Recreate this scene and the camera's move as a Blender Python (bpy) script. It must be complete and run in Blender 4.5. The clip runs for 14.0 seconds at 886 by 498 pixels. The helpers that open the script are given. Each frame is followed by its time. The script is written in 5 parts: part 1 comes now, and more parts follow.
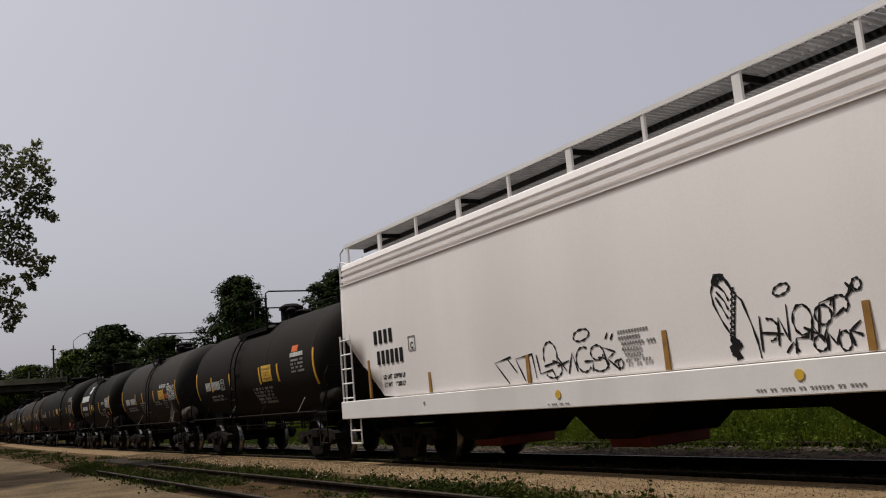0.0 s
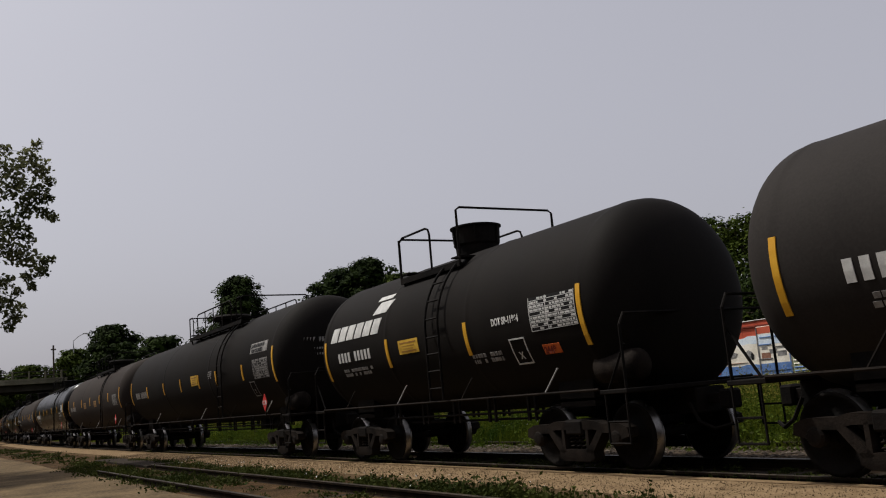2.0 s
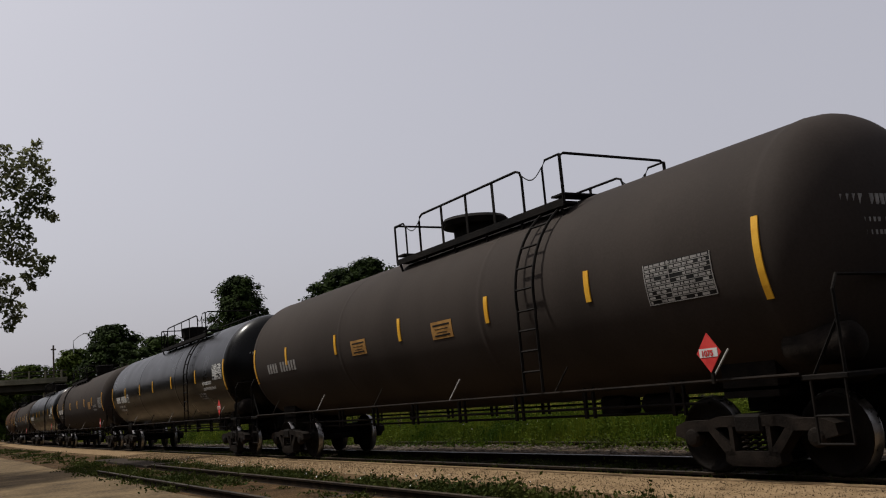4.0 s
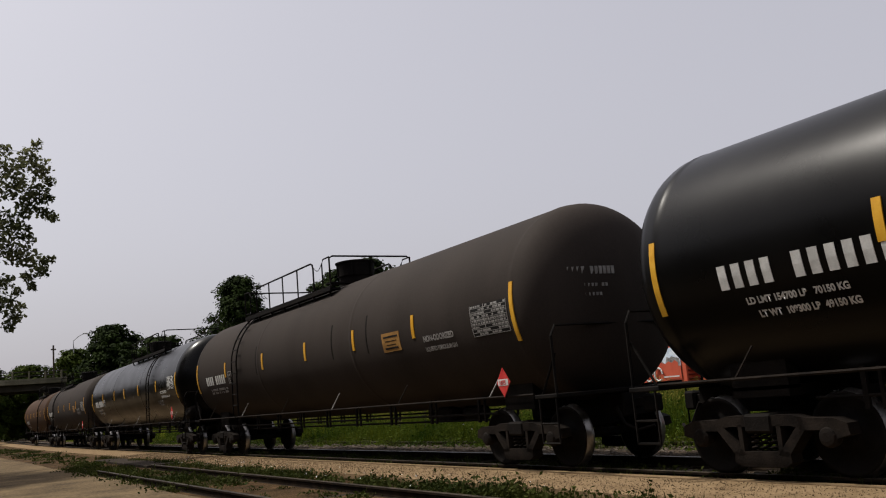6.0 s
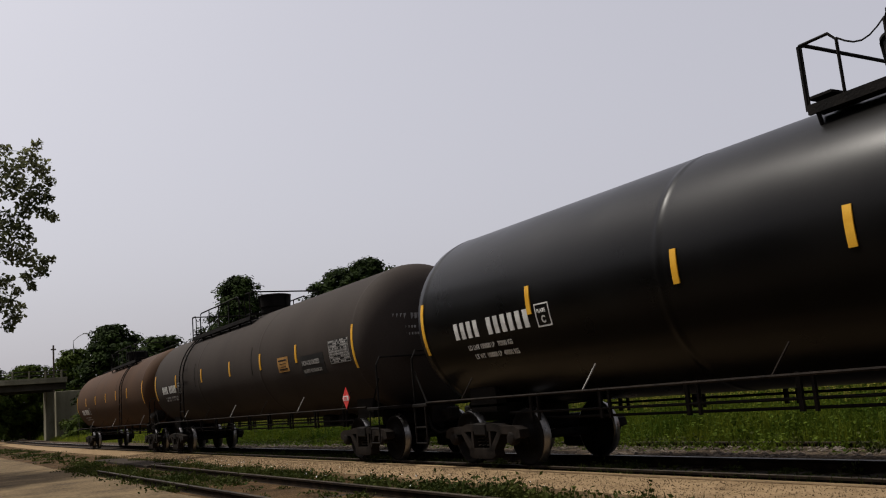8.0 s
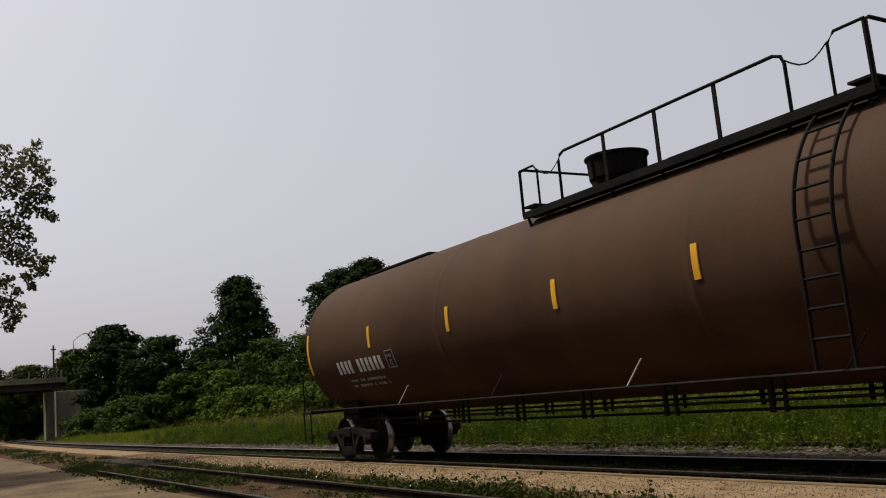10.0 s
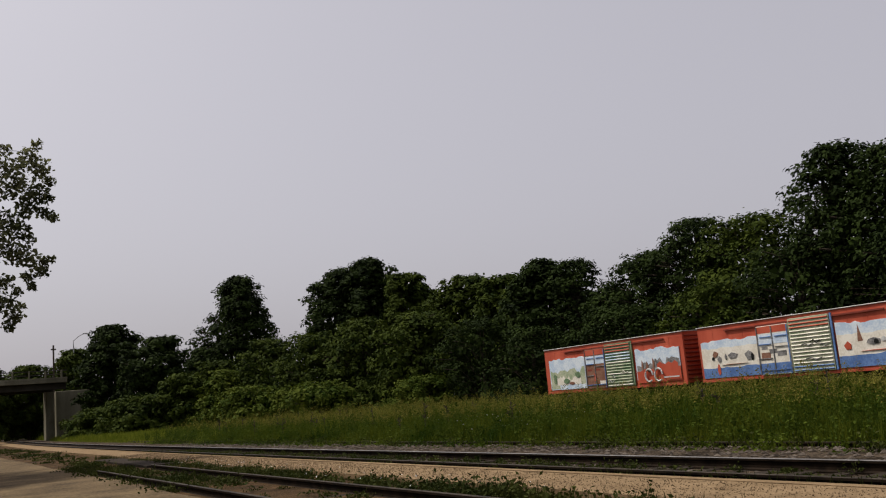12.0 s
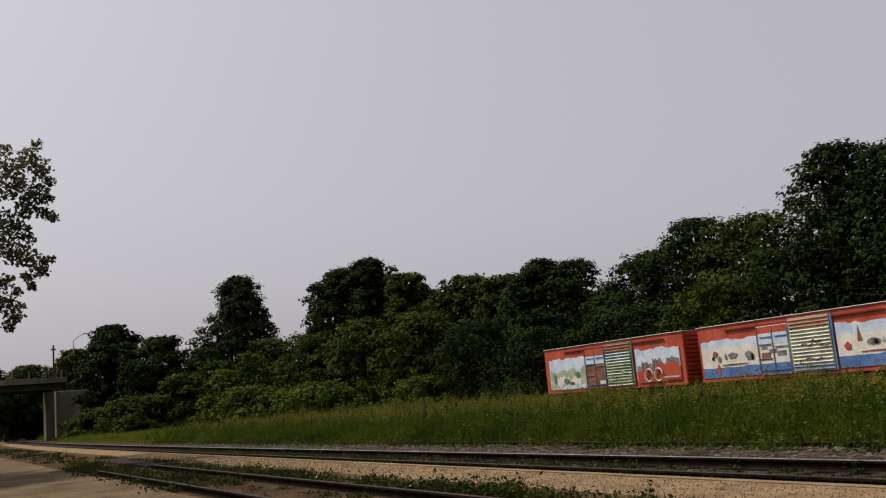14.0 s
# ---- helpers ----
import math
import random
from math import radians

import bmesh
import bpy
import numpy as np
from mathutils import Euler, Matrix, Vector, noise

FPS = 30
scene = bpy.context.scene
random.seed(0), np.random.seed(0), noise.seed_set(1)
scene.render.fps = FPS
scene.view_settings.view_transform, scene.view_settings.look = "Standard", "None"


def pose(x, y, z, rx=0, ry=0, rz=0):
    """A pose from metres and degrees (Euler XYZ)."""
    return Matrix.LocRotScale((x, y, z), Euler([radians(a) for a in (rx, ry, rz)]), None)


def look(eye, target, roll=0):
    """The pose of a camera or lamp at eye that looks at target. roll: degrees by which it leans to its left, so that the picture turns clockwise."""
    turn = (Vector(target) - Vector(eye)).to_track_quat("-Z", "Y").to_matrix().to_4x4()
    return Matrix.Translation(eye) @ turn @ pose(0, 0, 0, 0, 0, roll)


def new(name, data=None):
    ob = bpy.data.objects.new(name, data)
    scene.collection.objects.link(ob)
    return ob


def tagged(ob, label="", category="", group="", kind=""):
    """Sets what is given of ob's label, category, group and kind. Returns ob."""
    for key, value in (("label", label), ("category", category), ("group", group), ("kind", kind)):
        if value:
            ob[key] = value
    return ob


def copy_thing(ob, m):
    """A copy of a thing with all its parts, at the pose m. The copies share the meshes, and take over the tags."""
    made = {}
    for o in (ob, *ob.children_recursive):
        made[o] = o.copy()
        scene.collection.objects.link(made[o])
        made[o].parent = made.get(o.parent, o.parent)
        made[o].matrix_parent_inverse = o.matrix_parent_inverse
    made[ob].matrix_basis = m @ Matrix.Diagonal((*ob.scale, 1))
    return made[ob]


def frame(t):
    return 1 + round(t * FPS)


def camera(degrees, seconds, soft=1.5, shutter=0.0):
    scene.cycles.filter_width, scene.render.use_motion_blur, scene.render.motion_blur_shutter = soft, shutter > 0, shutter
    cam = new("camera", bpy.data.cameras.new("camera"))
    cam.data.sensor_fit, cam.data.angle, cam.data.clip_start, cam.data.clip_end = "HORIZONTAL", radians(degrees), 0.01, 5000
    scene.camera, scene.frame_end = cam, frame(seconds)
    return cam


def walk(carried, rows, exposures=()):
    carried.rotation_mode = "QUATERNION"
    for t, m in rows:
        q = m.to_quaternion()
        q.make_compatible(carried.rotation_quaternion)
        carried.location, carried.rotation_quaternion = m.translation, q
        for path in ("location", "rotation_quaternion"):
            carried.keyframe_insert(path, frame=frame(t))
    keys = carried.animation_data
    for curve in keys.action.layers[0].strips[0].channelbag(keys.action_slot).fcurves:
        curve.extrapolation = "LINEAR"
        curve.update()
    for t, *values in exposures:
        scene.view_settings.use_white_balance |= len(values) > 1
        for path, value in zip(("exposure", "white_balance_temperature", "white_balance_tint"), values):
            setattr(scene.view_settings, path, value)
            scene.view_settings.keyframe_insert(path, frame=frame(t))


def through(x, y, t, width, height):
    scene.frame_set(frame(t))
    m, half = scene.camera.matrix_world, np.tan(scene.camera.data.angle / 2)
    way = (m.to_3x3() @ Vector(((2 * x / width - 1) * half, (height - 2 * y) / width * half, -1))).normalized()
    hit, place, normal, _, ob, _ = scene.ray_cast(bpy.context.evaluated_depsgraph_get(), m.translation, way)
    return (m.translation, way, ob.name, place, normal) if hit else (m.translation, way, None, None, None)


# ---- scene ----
cam = camera(53.07, 14.0, soft=1.1)
VIEW = look((0, 0, 1.235), (-math.sin(1.0283) * math.cos(.1629), math.cos(1.0283) * math.cos(.1629), 1.235 + math.sin(.1629)), -5.02)
walk(cam, [(0, VIEW), (14, VIEW)], [(0, -.10, 6400, 11), (3.2, -.07, 6400, 11), (5.3, .13, 6500, 11), (8.2, .17, 6480, 11), (10.5, .17, 6530, 11), (11.1, .16, 6530, 11), (11.6, .04, 6560, 12), (14, .0, 6600, 13)])

# ---- light ----
SUN_EL, SUN_AZ = radians(59), radians(219)   # azimuth from +x, counter-clockwise
world = bpy.data.worlds.new("sky")
scene.world = world
world.use_nodes = True
wn, wl = world.node_tree.nodes, world.node_tree.links
sky = wn.new("ShaderNodeTexSky")
sky.sky_type, sky.sun_disc = "NISHITA", False
sky.sun_elevation, sky.sun_rotation = SUN_EL, radians(90) - SUN_AZ
sky.air_density, sky.dust_density, sky.ozone_density = 1.0, 6.0, 1.0
haze = wn.new("ShaderNodeHueSaturation")
haze.inputs["Saturation"].default_value = 0.42
mixer = wn.new("ShaderNodeMix")
mixer.data_type = "RGBA"
mixer.inputs[0].default_value = 0.5
mixer.inputs[7].default_value = (5.35, 5.2, 5.75, 1)
wl.new(sky.outputs[0], haze.inputs["Color"])
wl.new(haze.outputs[0], mixer.inputs[6])
wl.new(mixer.outputs[2], wn["Background"].inputs[0])
wn["Background"].inputs[1].default_value = 0.116
sun = new("sun", bpy.data.lights.new("sun", "SUN"))
sun.data.energy, sun.data.angle, sun.data.color = 3.75, radians(3), (1, .95, .86)
sun.matrix_world = look((0, 0, 0), (-math.cos(SUN_EL) * math.cos(SUN_AZ), -math.cos(SUN_EL) * math.sin(SUN_AZ), -math.sin(SUN_EL)))
sun.location = (-40, -20, 60)


# ---- materials ----
def material(name, a, b, rough=.7, scale=3.0, fine=40.0, bump=.15, metal=0.0, dist=.02, spread=(.35, .65), streak=None, coat=0.0, spec=.3, grit=.35):
    """Two colours mixed by coarse and fine noise, with relief. streak: scale of the noise along x, y, z."""
    m = bpy.data.materials.new(name)
    m.use_nodes = True
    n, l = m.node_tree.nodes, m.node_tree.links
    sh = n["Principled BSDF"]
    co = n.new("ShaderNodeTexCoord")
    mp = n.new("ShaderNodeMapping")
    mp.inputs["Scale"].default_value = streak or (1, 1, 1)
    n1, n2 = n.new("ShaderNodeTexNoise"), n.new("ShaderNodeTexNoise")
    n1.inputs["Scale"].default_value, n2.inputs["Scale"].default_value = scale, fine
    n1.inputs["Detail"].default_value = n2.inputs["Detail"].default_value = 5
    add = n.new("ShaderNodeMath")
    add.operation = "MULTIPLY_ADD"
    add.inputs[1].default_value = grit
    ramp = n.new("ShaderNodeMapRange")
    ramp.inputs[1].default_value, ramp.inputs[2].default_value = spread[0] + grit / 2, spread[1] + grit / 2
    mx = n.new("ShaderNodeMix")
    mx.data_type = "RGBA"
    mx.inputs[6].default_value, mx.inputs[7].default_value = (*a, 1), (*b, 1)
    bp = n.new("ShaderNodeBump")
    bp.inputs["Strength"].default_value, bp.inputs["Distance"].default_value = bump, dist
    rr = n.new("ShaderNodeMapRange")
    rr.inputs[3].default_value, rr.inputs[4].default_value = max(rough - .1, .05), min(rough + .1, 1)
    l.new(co.outputs["Object"], mp.inputs[0])
    l.new(mp.outputs[0], n1.inputs[0])
    l.new(co.outputs["Object"], n2.inputs[0])
    l.new(n2.outputs[0], add.inputs[0])
    l.new(n1.outputs[0], add.inputs[2])
    l.new(add.outputs[0], ramp.inputs[0])
    l.new(ramp.outputs[0], mx.inputs[0])
    l.new(mx.outputs[2], sh.inputs["Base Color"])
    l.new(n2.outputs[0], bp.inputs["Height"])
    l.new(bp.outputs[0], sh.inputs["Normal"])
    l.new(n1.outputs[0], rr.inputs[0])
    l.new(rr.outputs[0], sh.inputs["Roughness"])
    sh.inputs["Metallic"].default_value = metal
    sh.inputs["Coat Weight"].default_value = coat
    sh.inputs["Specular IOR Level"].default_value = spec
    return m


def leafy(name, a, b, through=.22):
    """Foliage: colour varied leaf by leaf and from clump to clump, a little light let through."""
    m = bpy.data.materials.new(name)
    m.use_nodes = True
    n, l = m.node_tree.nodes, m.node_tree.links
    sh = n["Principled BSDF"]
    geo, co, nz, mx, mh = n.new("ShaderNodeNewGeometry"), n.new("ShaderNodeTexCoord"), n.new("ShaderNodeTexNoise"), n.new("ShaderNodeMix"), n.new("ShaderNodeMath")
    nz.inputs["Scale"].default_value = .5
    mh.operation = "MULTIPLY_ADD"
    mh.inputs[1].default_value = .38
    amp = n.new("ShaderNodeMath")
    amp.operation = "MULTIPLY"
    amp.inputs[1].default_value = 1.9
    nz.inputs["Detail"].default_value = 3
    mx.data_type = "RGBA"
    mx.inputs[6].default_value, mx.inputs[7].default_value = (*a, 1), (*b, 1)
    sub = n.new("ShaderNodeMath")
    sub.operation = "SUBTRACT"
    sub.inputs[1].default_value = .72
    l.new(co.outputs["Object"], nz.inputs[0])
    l.new(geo.outputs["Random Per Island"], mh.inputs[0])
    l.new(nz.outputs[0], amp.inputs[0])
    l.new(amp.outputs[0], mh.inputs[2])
    l.new(mh.outputs[0], sub.inputs[0])
    l.new(sub.outputs[0], mx.inputs[0])
    l.new(mx.outputs[2], sh.inputs["Base Color"])
    sh.inputs["Roughness"].default_value = .8
    sh.inputs["Specular IOR Level"].default_value = .05
    tr = n.new("ShaderNodeBsdfTranslucent")
    ms = n.new("ShaderNodeMixShader")
    ms.inputs[0].default_value = through
    l.new(mx.outputs[2], tr.inputs[0])
    l.new(sh.outputs[0], ms.inputs[1])
    l.new(tr.outputs[0], ms.inputs[2])
    l.new(ms.outputs[0], n["Material Output"].inputs[0])
    return m


M = {
    "black": material("dull_black_paint", (.0056, .0046, .0040), (.0100, .0083, .0071), .72, .8, 30, .05, streak=(1, 1, .3), spec=.06),
    "gloss": material("gloss_black_paint", (.0021, .0019, .0019), (.0034, .0031, .0030), .30, .8, 20, .012, spec=.13),
    "grey": material("faded_grey_black_paint", (.0190, .0166, .0152), (.0300, .0265, .0242), .75, .7, 30, .05, streak=(1, 1, .3), spec=.06),
    "soot": material("sooty_brown_black_paint", (.0095, .0078, .0068), (.0165, .0137, .0120), .75, .7, 30, .05, streak=(1, 1, .3), spec=.06),
    "taupe": material("dusty_brown_black_paint", (.0250, .0200, .0172), (.0365, .0298, .0258), .78, .7, 30, .05, streak=(1, 1, .3), spec=.06),
    "brown": material("rust_brown_paint", (.038, .0200, .0105), (.058, .0315, .0175), .7, .7, 30, .06, streak=(1, 1, .3), spec=.06),
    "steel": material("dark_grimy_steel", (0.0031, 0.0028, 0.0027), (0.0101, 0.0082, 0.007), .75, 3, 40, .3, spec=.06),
    "frame": material("dusty_truck_steel", (.0060, .0048, .0041), (.0180, .0138, .0110), .8, 4, 40, .3, spec=.06),
    "tread": material("worn_wheel_steel", (.14, .135, .13), (.26, .25, .24), .3, 8, 60, .05, metal=.9),
    "yellow": material("yellow_reflective_tape", (0.5328, 0.2664, 0.0148), (0.629, 0.3478, 0.0296), .45, 4, 60, .02),
    "label": material("yellow_label", (0.4588, 0.2664, 0.0222), (0.592, 0.37, 0.0444), .6, 5, 60, .03),
    "oldlabel": material("faded_orange_label", (0.2072, 0.1036, 0.0222), (0.3108, 0.1628, 0.037), .7, 5, 60, .03),
    "orange": material("orange_panel", (0.518, 0.0962, 0.0148), (0.592, 0.1332, 0.0296), .5, 5, 60, .02),
    "red": material("red_placard", (0.407, 0.0222, 0.0222), (0.5032, 0.0444, 0.037), .5, 5, 60, .02),
    "letter": material("white_stencil_paint", (0.407, 0.407, 0.3922), (0.555, 0.555, 0.5328), .6, 6, 60, .03),
    "worn": material("worn_stencil_paint", (0.148, 0.1406, 0.1332), (0.2664, 0.259, 0.2442), .7, 9, 60, .03),
    "ink": material("black_stencil_paint", (.012, .012, .012), (.02, .02, .02), .5, 6, 60, .03, spec=.05),
    "hopper": material("hopper_light_grey_paint", (.70, .655, .63), (.775, .73, .705), .45, .5, 30, .03, streak=(1, 1, .25)),
    "white": material("white_sill_paint", (.63, .605, .58), (.71, .685, .66), .4, 1, 40, .03, streak=(1, 1, .4)),
    "grating": material("galvanised_grating", (.20, .195, .185), (.30, .295, .28), .6, 4, 60, .1),
    "rail": material("rail_side_rust", (.008, .006, .0045), (.022, .015, .010), .8, 5, 60, .3, spec=.03),
    "dulltop": material("dull_rail_head", (.02, .016, .012), (.05, .04, .03), .5, 4, 60, .05, spec=.03, metal=0.0),
    "railtop": material("polished_rail_head", (.1, .095, .09), (.18, .17, .16), .38, 4, 60, .03, metal=0.3),
    "tie": material("weathered_timber", (0.0186, 0.0149, 0.0118), (0.0465, 0.0372, 0.0291), .9, 6, 40, .5, streak=(1, 8, 8), spec=.03),
    "concrete": material("tan_concrete", (.13, .087, .047), (.235, .164, .094), .95, 2.5, 22, .6, dist=.02, grit=1.0, spread=(.25, .75), spec=.03),
    # worn paving; both tones lowered so the colour carries part of the tree shade
    "pavement": material("shade_darkened_worn_pavement", (.042, .031, .019), (.155, .112, .064), .95, .9, 14, .4, dist=.02, grit=1.0, spread=(.2, .8), spec=.03),
    "dirt": material("dry_dirt", (.028, .018, .009), (.085, .052, .026), .95, 1.2, 22, .8, dist=.06, grit=.9, spec=.03),
    "ballast": material("grimy_ballast", (.015, .011, .007), (.085, .064, .045), .95, 1.5, 22, .9, dist=.06, grit=1.2, spec=.03),
    "ground": material("rough_grassland", (0.0124, 0.0211, 0.0037), (0.031, 0.0341, 0.0081), .95, .25, 4, .8, dist=.1, spec=.03),
    "stone": material("ballast_stone", (.030, .024, .019), (.13, .108, .088), .9, 6, 50, .3, spec=.03),
    "grit": material("strip_gravel", (.09, .062, .036), (.25, .18, .108), .95, 9, 60, .2, spec=.03, grit=.3),
    "bridge": material("weathered_bridge_concrete", (.110, .102, .070), (.200, .185, .132), .9, .6, 8, .3, streak=(1, 1, .3), spec=.03),
    "bridge_dark": material("dark_bridge_girder", (.034, .031, .024), (.062, .056, .045), .85, .6, 8, .3, spec=.03),
    "boxred": material("boxcar_red_paint", (.375, .055, .024), (.480, .090, .044), .65, 1.2, 30, .08, streak=(1, 1, .3)),
    "boxred_dark": material("boxcar_end_red_paint", (0.1628, 0.0259, 0.0133), (0.222, 0.037, 0.0207), .7, 1.2, 30, .08),
    "mural_sky": material("mural_pale_blue", (.42, .52, .64), (.64, .70, .74), .7, 1.6, 9, .05, grit=.8),
    "mural_cream": material("mural_cream", (.62, .57, .47), (.76, .72, .63), .7, 1.6, 9, .05, grit=.8),
    "mural_blue": material("mural_blue", (0.060, 0.128, 0.306), (0.119, 0.213, 0.425), .7, 1.6, 9, .05, grit=.8),
    "mural_green": material("mural_green", (0.074, 0.148, 0.0666), (0.2072, 0.2516, 0.148), .7, 1.6, 9, .05, grit=.8),
    "mural_brown": material("mural_brown", (0.1628, 0.0666, 0.037), (0.2368, 0.1184, 0.074), .7, 1.6, 9, .05, grit=.8),
    "mural_wash": material("mural_pale_green", (.27, .33, .20), (.46, .46, .33), .7, 1.6, 9, .05, grit=.8),
    "mural_grey": material("mural_grey", (.09, .088, .085), (.26, .25, .24), .7, 2.5, 9, .05, grit=.8),
    "roofgrey": material("galvanised_roof", (0.259, 0.2442, 0.2294), (0.37, 0.3552, 0.333), .5, 1, 30, .05, metal=.3),
    "bark": material("bark", (.03, .024, .018), (.075, .06, .045), .95, 4, 30, .8, streak=(4, 4, 1), spec=.03),
    "lamp": material("lamp_pole_metal", (.25, .25, .25), (.36, .36, .35), .5, 2, 40, .05, metal=.6),
    "leaf_dark": leafy("dark_leaves", (.0028, .0068, .0012), (.0300, .0480, .0080), .12),
    "leaf_mid": leafy("green_leaves", (.0075, .0170, .0014), (.0600, .0800, .0095), .12),
    "leaf_light": leafy("yellow_green_leaves", (.018, .038, .003), (.098, .118, .015), .2),
    "leaf_near": leafy("near_leaves", (.018, .026, .008), (.17, .17, .085), .4),
    # blade tones lowered to hold the shade that taller weeds throw on them
    "grass": leafy("tall_grass_blades", (.020, .043, .003), (.120, .135, .012), .35),
    "pale_grass": leafy("short_pale_grass", (.060, .090, .006), (.215, .225, .030), .35),
    "seed": leafy("goldenrod_heads", (.095, .095, .013), (.235, .205, .043), .25),
    "weed": leafy("weed_leaves", (.0120, .0210, .0035), (.0580, .0640, .0140)),
    "stalk": leafy("weed_stalk_leaves", (.016, .038, .003), (.090, .118, .013), .3),
    "flower": material("pale_flower_heads", (0.444, 0.444, 0.407), (0.555, 0.555, 0.518), .8, 5, 50, .02),
}


# ---- mesh tools ----
def part(name, bm, mat, parent, label="", smooth=False):
    me = bpy.data.meshes.new(name)
    bm.to_mesh(me)
    bm.free()
    if smooth:
        for p in me.polygons:
            p.use_smooth = True
    me.materials.append(M[mat])
    ob = new(name, me)
    ob.parent = parent
    return tagged(ob, label)


def setting(name, bm, mat, label, category=""):
    return tagged(part(name, bm, mat, None), label, category or name, kind="structure")


def sheet(name, verts, faces, mat, smooth=False):
    me = bpy.data.meshes.new(name)
    me.from_pydata(verts, [], faces)
    if smooth:
        for p in me.polygons:
            p.use_smooth = True
    me.materials.append(M[mat])
    return new(name, me)


def thing(name, m, label, category, group=""):
    ob = new(name)
    ob.empty_display_size = .2
    ob.matrix_basis = m
    return tagged(ob, label, category, group)


def box(bm, x0, x1, y0, y1, z0, z1, bevel=0.0, m=None):
    vs = bmesh.ops.create_cube(bm, size=1, matrix=Matrix.LocRotScale(((x0 + x1) / 2, (y0 + y1) / 2, (z0 + z1) / 2), None, (abs(x1 - x0), abs(y1 - y0), abs(z1 - z0))))["verts"]
    if bevel:
        es = list({e for v in vs for e in v.link_edges})
        r = bmesh.ops.bevel(bm, geom=es, offset=bevel, segments=1, affect="EDGES")
        vs = [v for v in r["verts"]]
    if m is not None:
        bmesh.ops.transform(bm, matrix=m, verts=list({v for v in vs}))
    return bm


def tube(bm, pts, r, n=6):
    """A round bar along a line of points."""
    pts = [Vector(p) for p in pts]
    rings = []
    for i, p in enumerate(pts):
        d = (pts[min(i + 1, len(pts) - 1)] - pts[max(i - 1, 0)]).normalized()
        a = d.orthogonal().normalized() if abs(d.z) > .9 else d.cross(Vector((0, 0, 1))).normalized()
        b = d.cross(a)
        rings.append([bm.verts.new(p + (a * math.cos(k * math.tau / n) + b * math.sin(k * math.tau / n)) * r) for k in range(n)])
    for q, s in zip(rings, rings[1:]):
        for k in range(n):
            bm.faces.new((q[k], q[(k + 1) % n], s[(k + 1) % n], s[k]))
    bm.faces.new(rings[0][::-1])
    bm.faces.new(rings[-1])
    return bm


def lathe(bm, prof, axis="x", at=(0, 0, 0), n=32):
    """A solid of revolution: prof holds (place along the axis, radius)."""
    rings = []
    for s, r in prof:
        ring = []
        for k in range(n):
            c, d = math.cos(k * math.tau / n) * r, math.sin(k * math.tau / n) * r
            v = {"x": (s, c, d), "y": (d, s, c), "z": (c, d, s)}[axis]
            ring.append(bm.verts.new((v[0] + at[0], v[1] + at[1], v[2] + at[2])))
        rings.append(ring)
    for q, s in zip(rings, rings[1:]):
        for k in range(n):
            bm.faces.new((q[k], q[(k + 1) % n], s[(k + 1) % n], s[k]))
    bm.faces.new(rings[0][::-1])
    bm.faces.new(rings[-1])
    return bm


def prism(bm, poly, y0, y1):
    """An outline in x, z carried from y0 to y1."""
    a = [bm.verts.new((x, y0, z)) for x, z in poly]
    b = [bm.verts.new((x, y1, z)) for x, z in poly]
    bm.faces.new(a)
    bm.faces.new(b[::-1])
    for i in range(len(poly)):
        j = (i + 1) % len(poly)
        bm.faces.new((a[i], b[i], b[j], a[j]))
    bmesh.ops.recalc_face_normals(bm, faces=bm.faces[:])
    return bm


B = bmesh.new
TRACK_Y = 9.34
SPEED = 17.87


def bend(x):
    """How far the line swings away from the straight."""
    return 1.9e-4 * (x + 25) ** 2 if x < -25 else 0.0


# ---- rolling stock ----
RT, ZC = 1.55, 2.51          # tank radius and the height of its axis


def on_tank(x, z, off=.006):
    r = RT
    dz = max(-.97 * r, min(.97 * r, z - ZC))
    k = (r + off) / r
    return (x, -math.sqrt(r * r - dz * dz) * k, ZC + dz * k)


def patch(bm, x0, x1, z0, z1, off=.006, n=4, deep=.012):
    """A thin plate that follows the near flank of the tank."""
    rows = []
    for k in range(n + 1):
        z = z0 + (z1 - z0) * k / n
        rows.append([bm.verts.new(on_tank(x, z, o)) for x, o in ((x0, off), (x1, off), (x1, off - deep), (x0, off - deep))])
    for a, b in zip(rows, rows[1:]):
        bm.faces.new((a[0], a[1], b[1], b[0]))
        bm.faces.new((a[1], a[2], b[2], b[1]))
        bm.faces.new((a[3], a[0], b[0], b[3]))
    bm.faces.new(rows[0][::-1])
    bm.faces.new(rows[-1])
    return bm


def marks(bm, x, z, pattern, h, w, off=.009, flat=None):
    """Plain bars in place of characters: '#' a bar, ' ' a gap."""
    for i, c in enumerate(pattern):
        if c != " ":
            a, b = x + (i + .1) * w, x + (i + .68) * w
            if flat is None:
                patch(bm, a, b, z, z + h, off, 2)
            else:
                box(bm, a, b, flat - .006, flat, z, z + h)
    return bm


def words(name, body, x, z, size, mat, parent, flat=None, label="", off=.01, squash=1.0):
    """Raised lettering, wrapped on the tank or on the plane y = flat."""
    cu = bpy.data.curves.new(name, "FONT")
    cu.body, cu.size, cu.offset = body, size, .006 * size / .13
    ob = new(name, cu)
    me = bpy.data.meshes.new_from_object(ob)
    bpy.data.objects.remove(ob)
    bpy.data.curves.remove(cu)
    me.name = name
    for v in me.vertices:
        px, pz = x + v.co.x * squash, z + v.co.y
        v.co = on_tank(px, pz, off) if flat is None else (px, flat, pz)
    me.materials.clear()
    me.materials.append(M[mat])
    out = new(name, me)
    out.parent = parent
    return tagged(out, label)


WHEELS = []


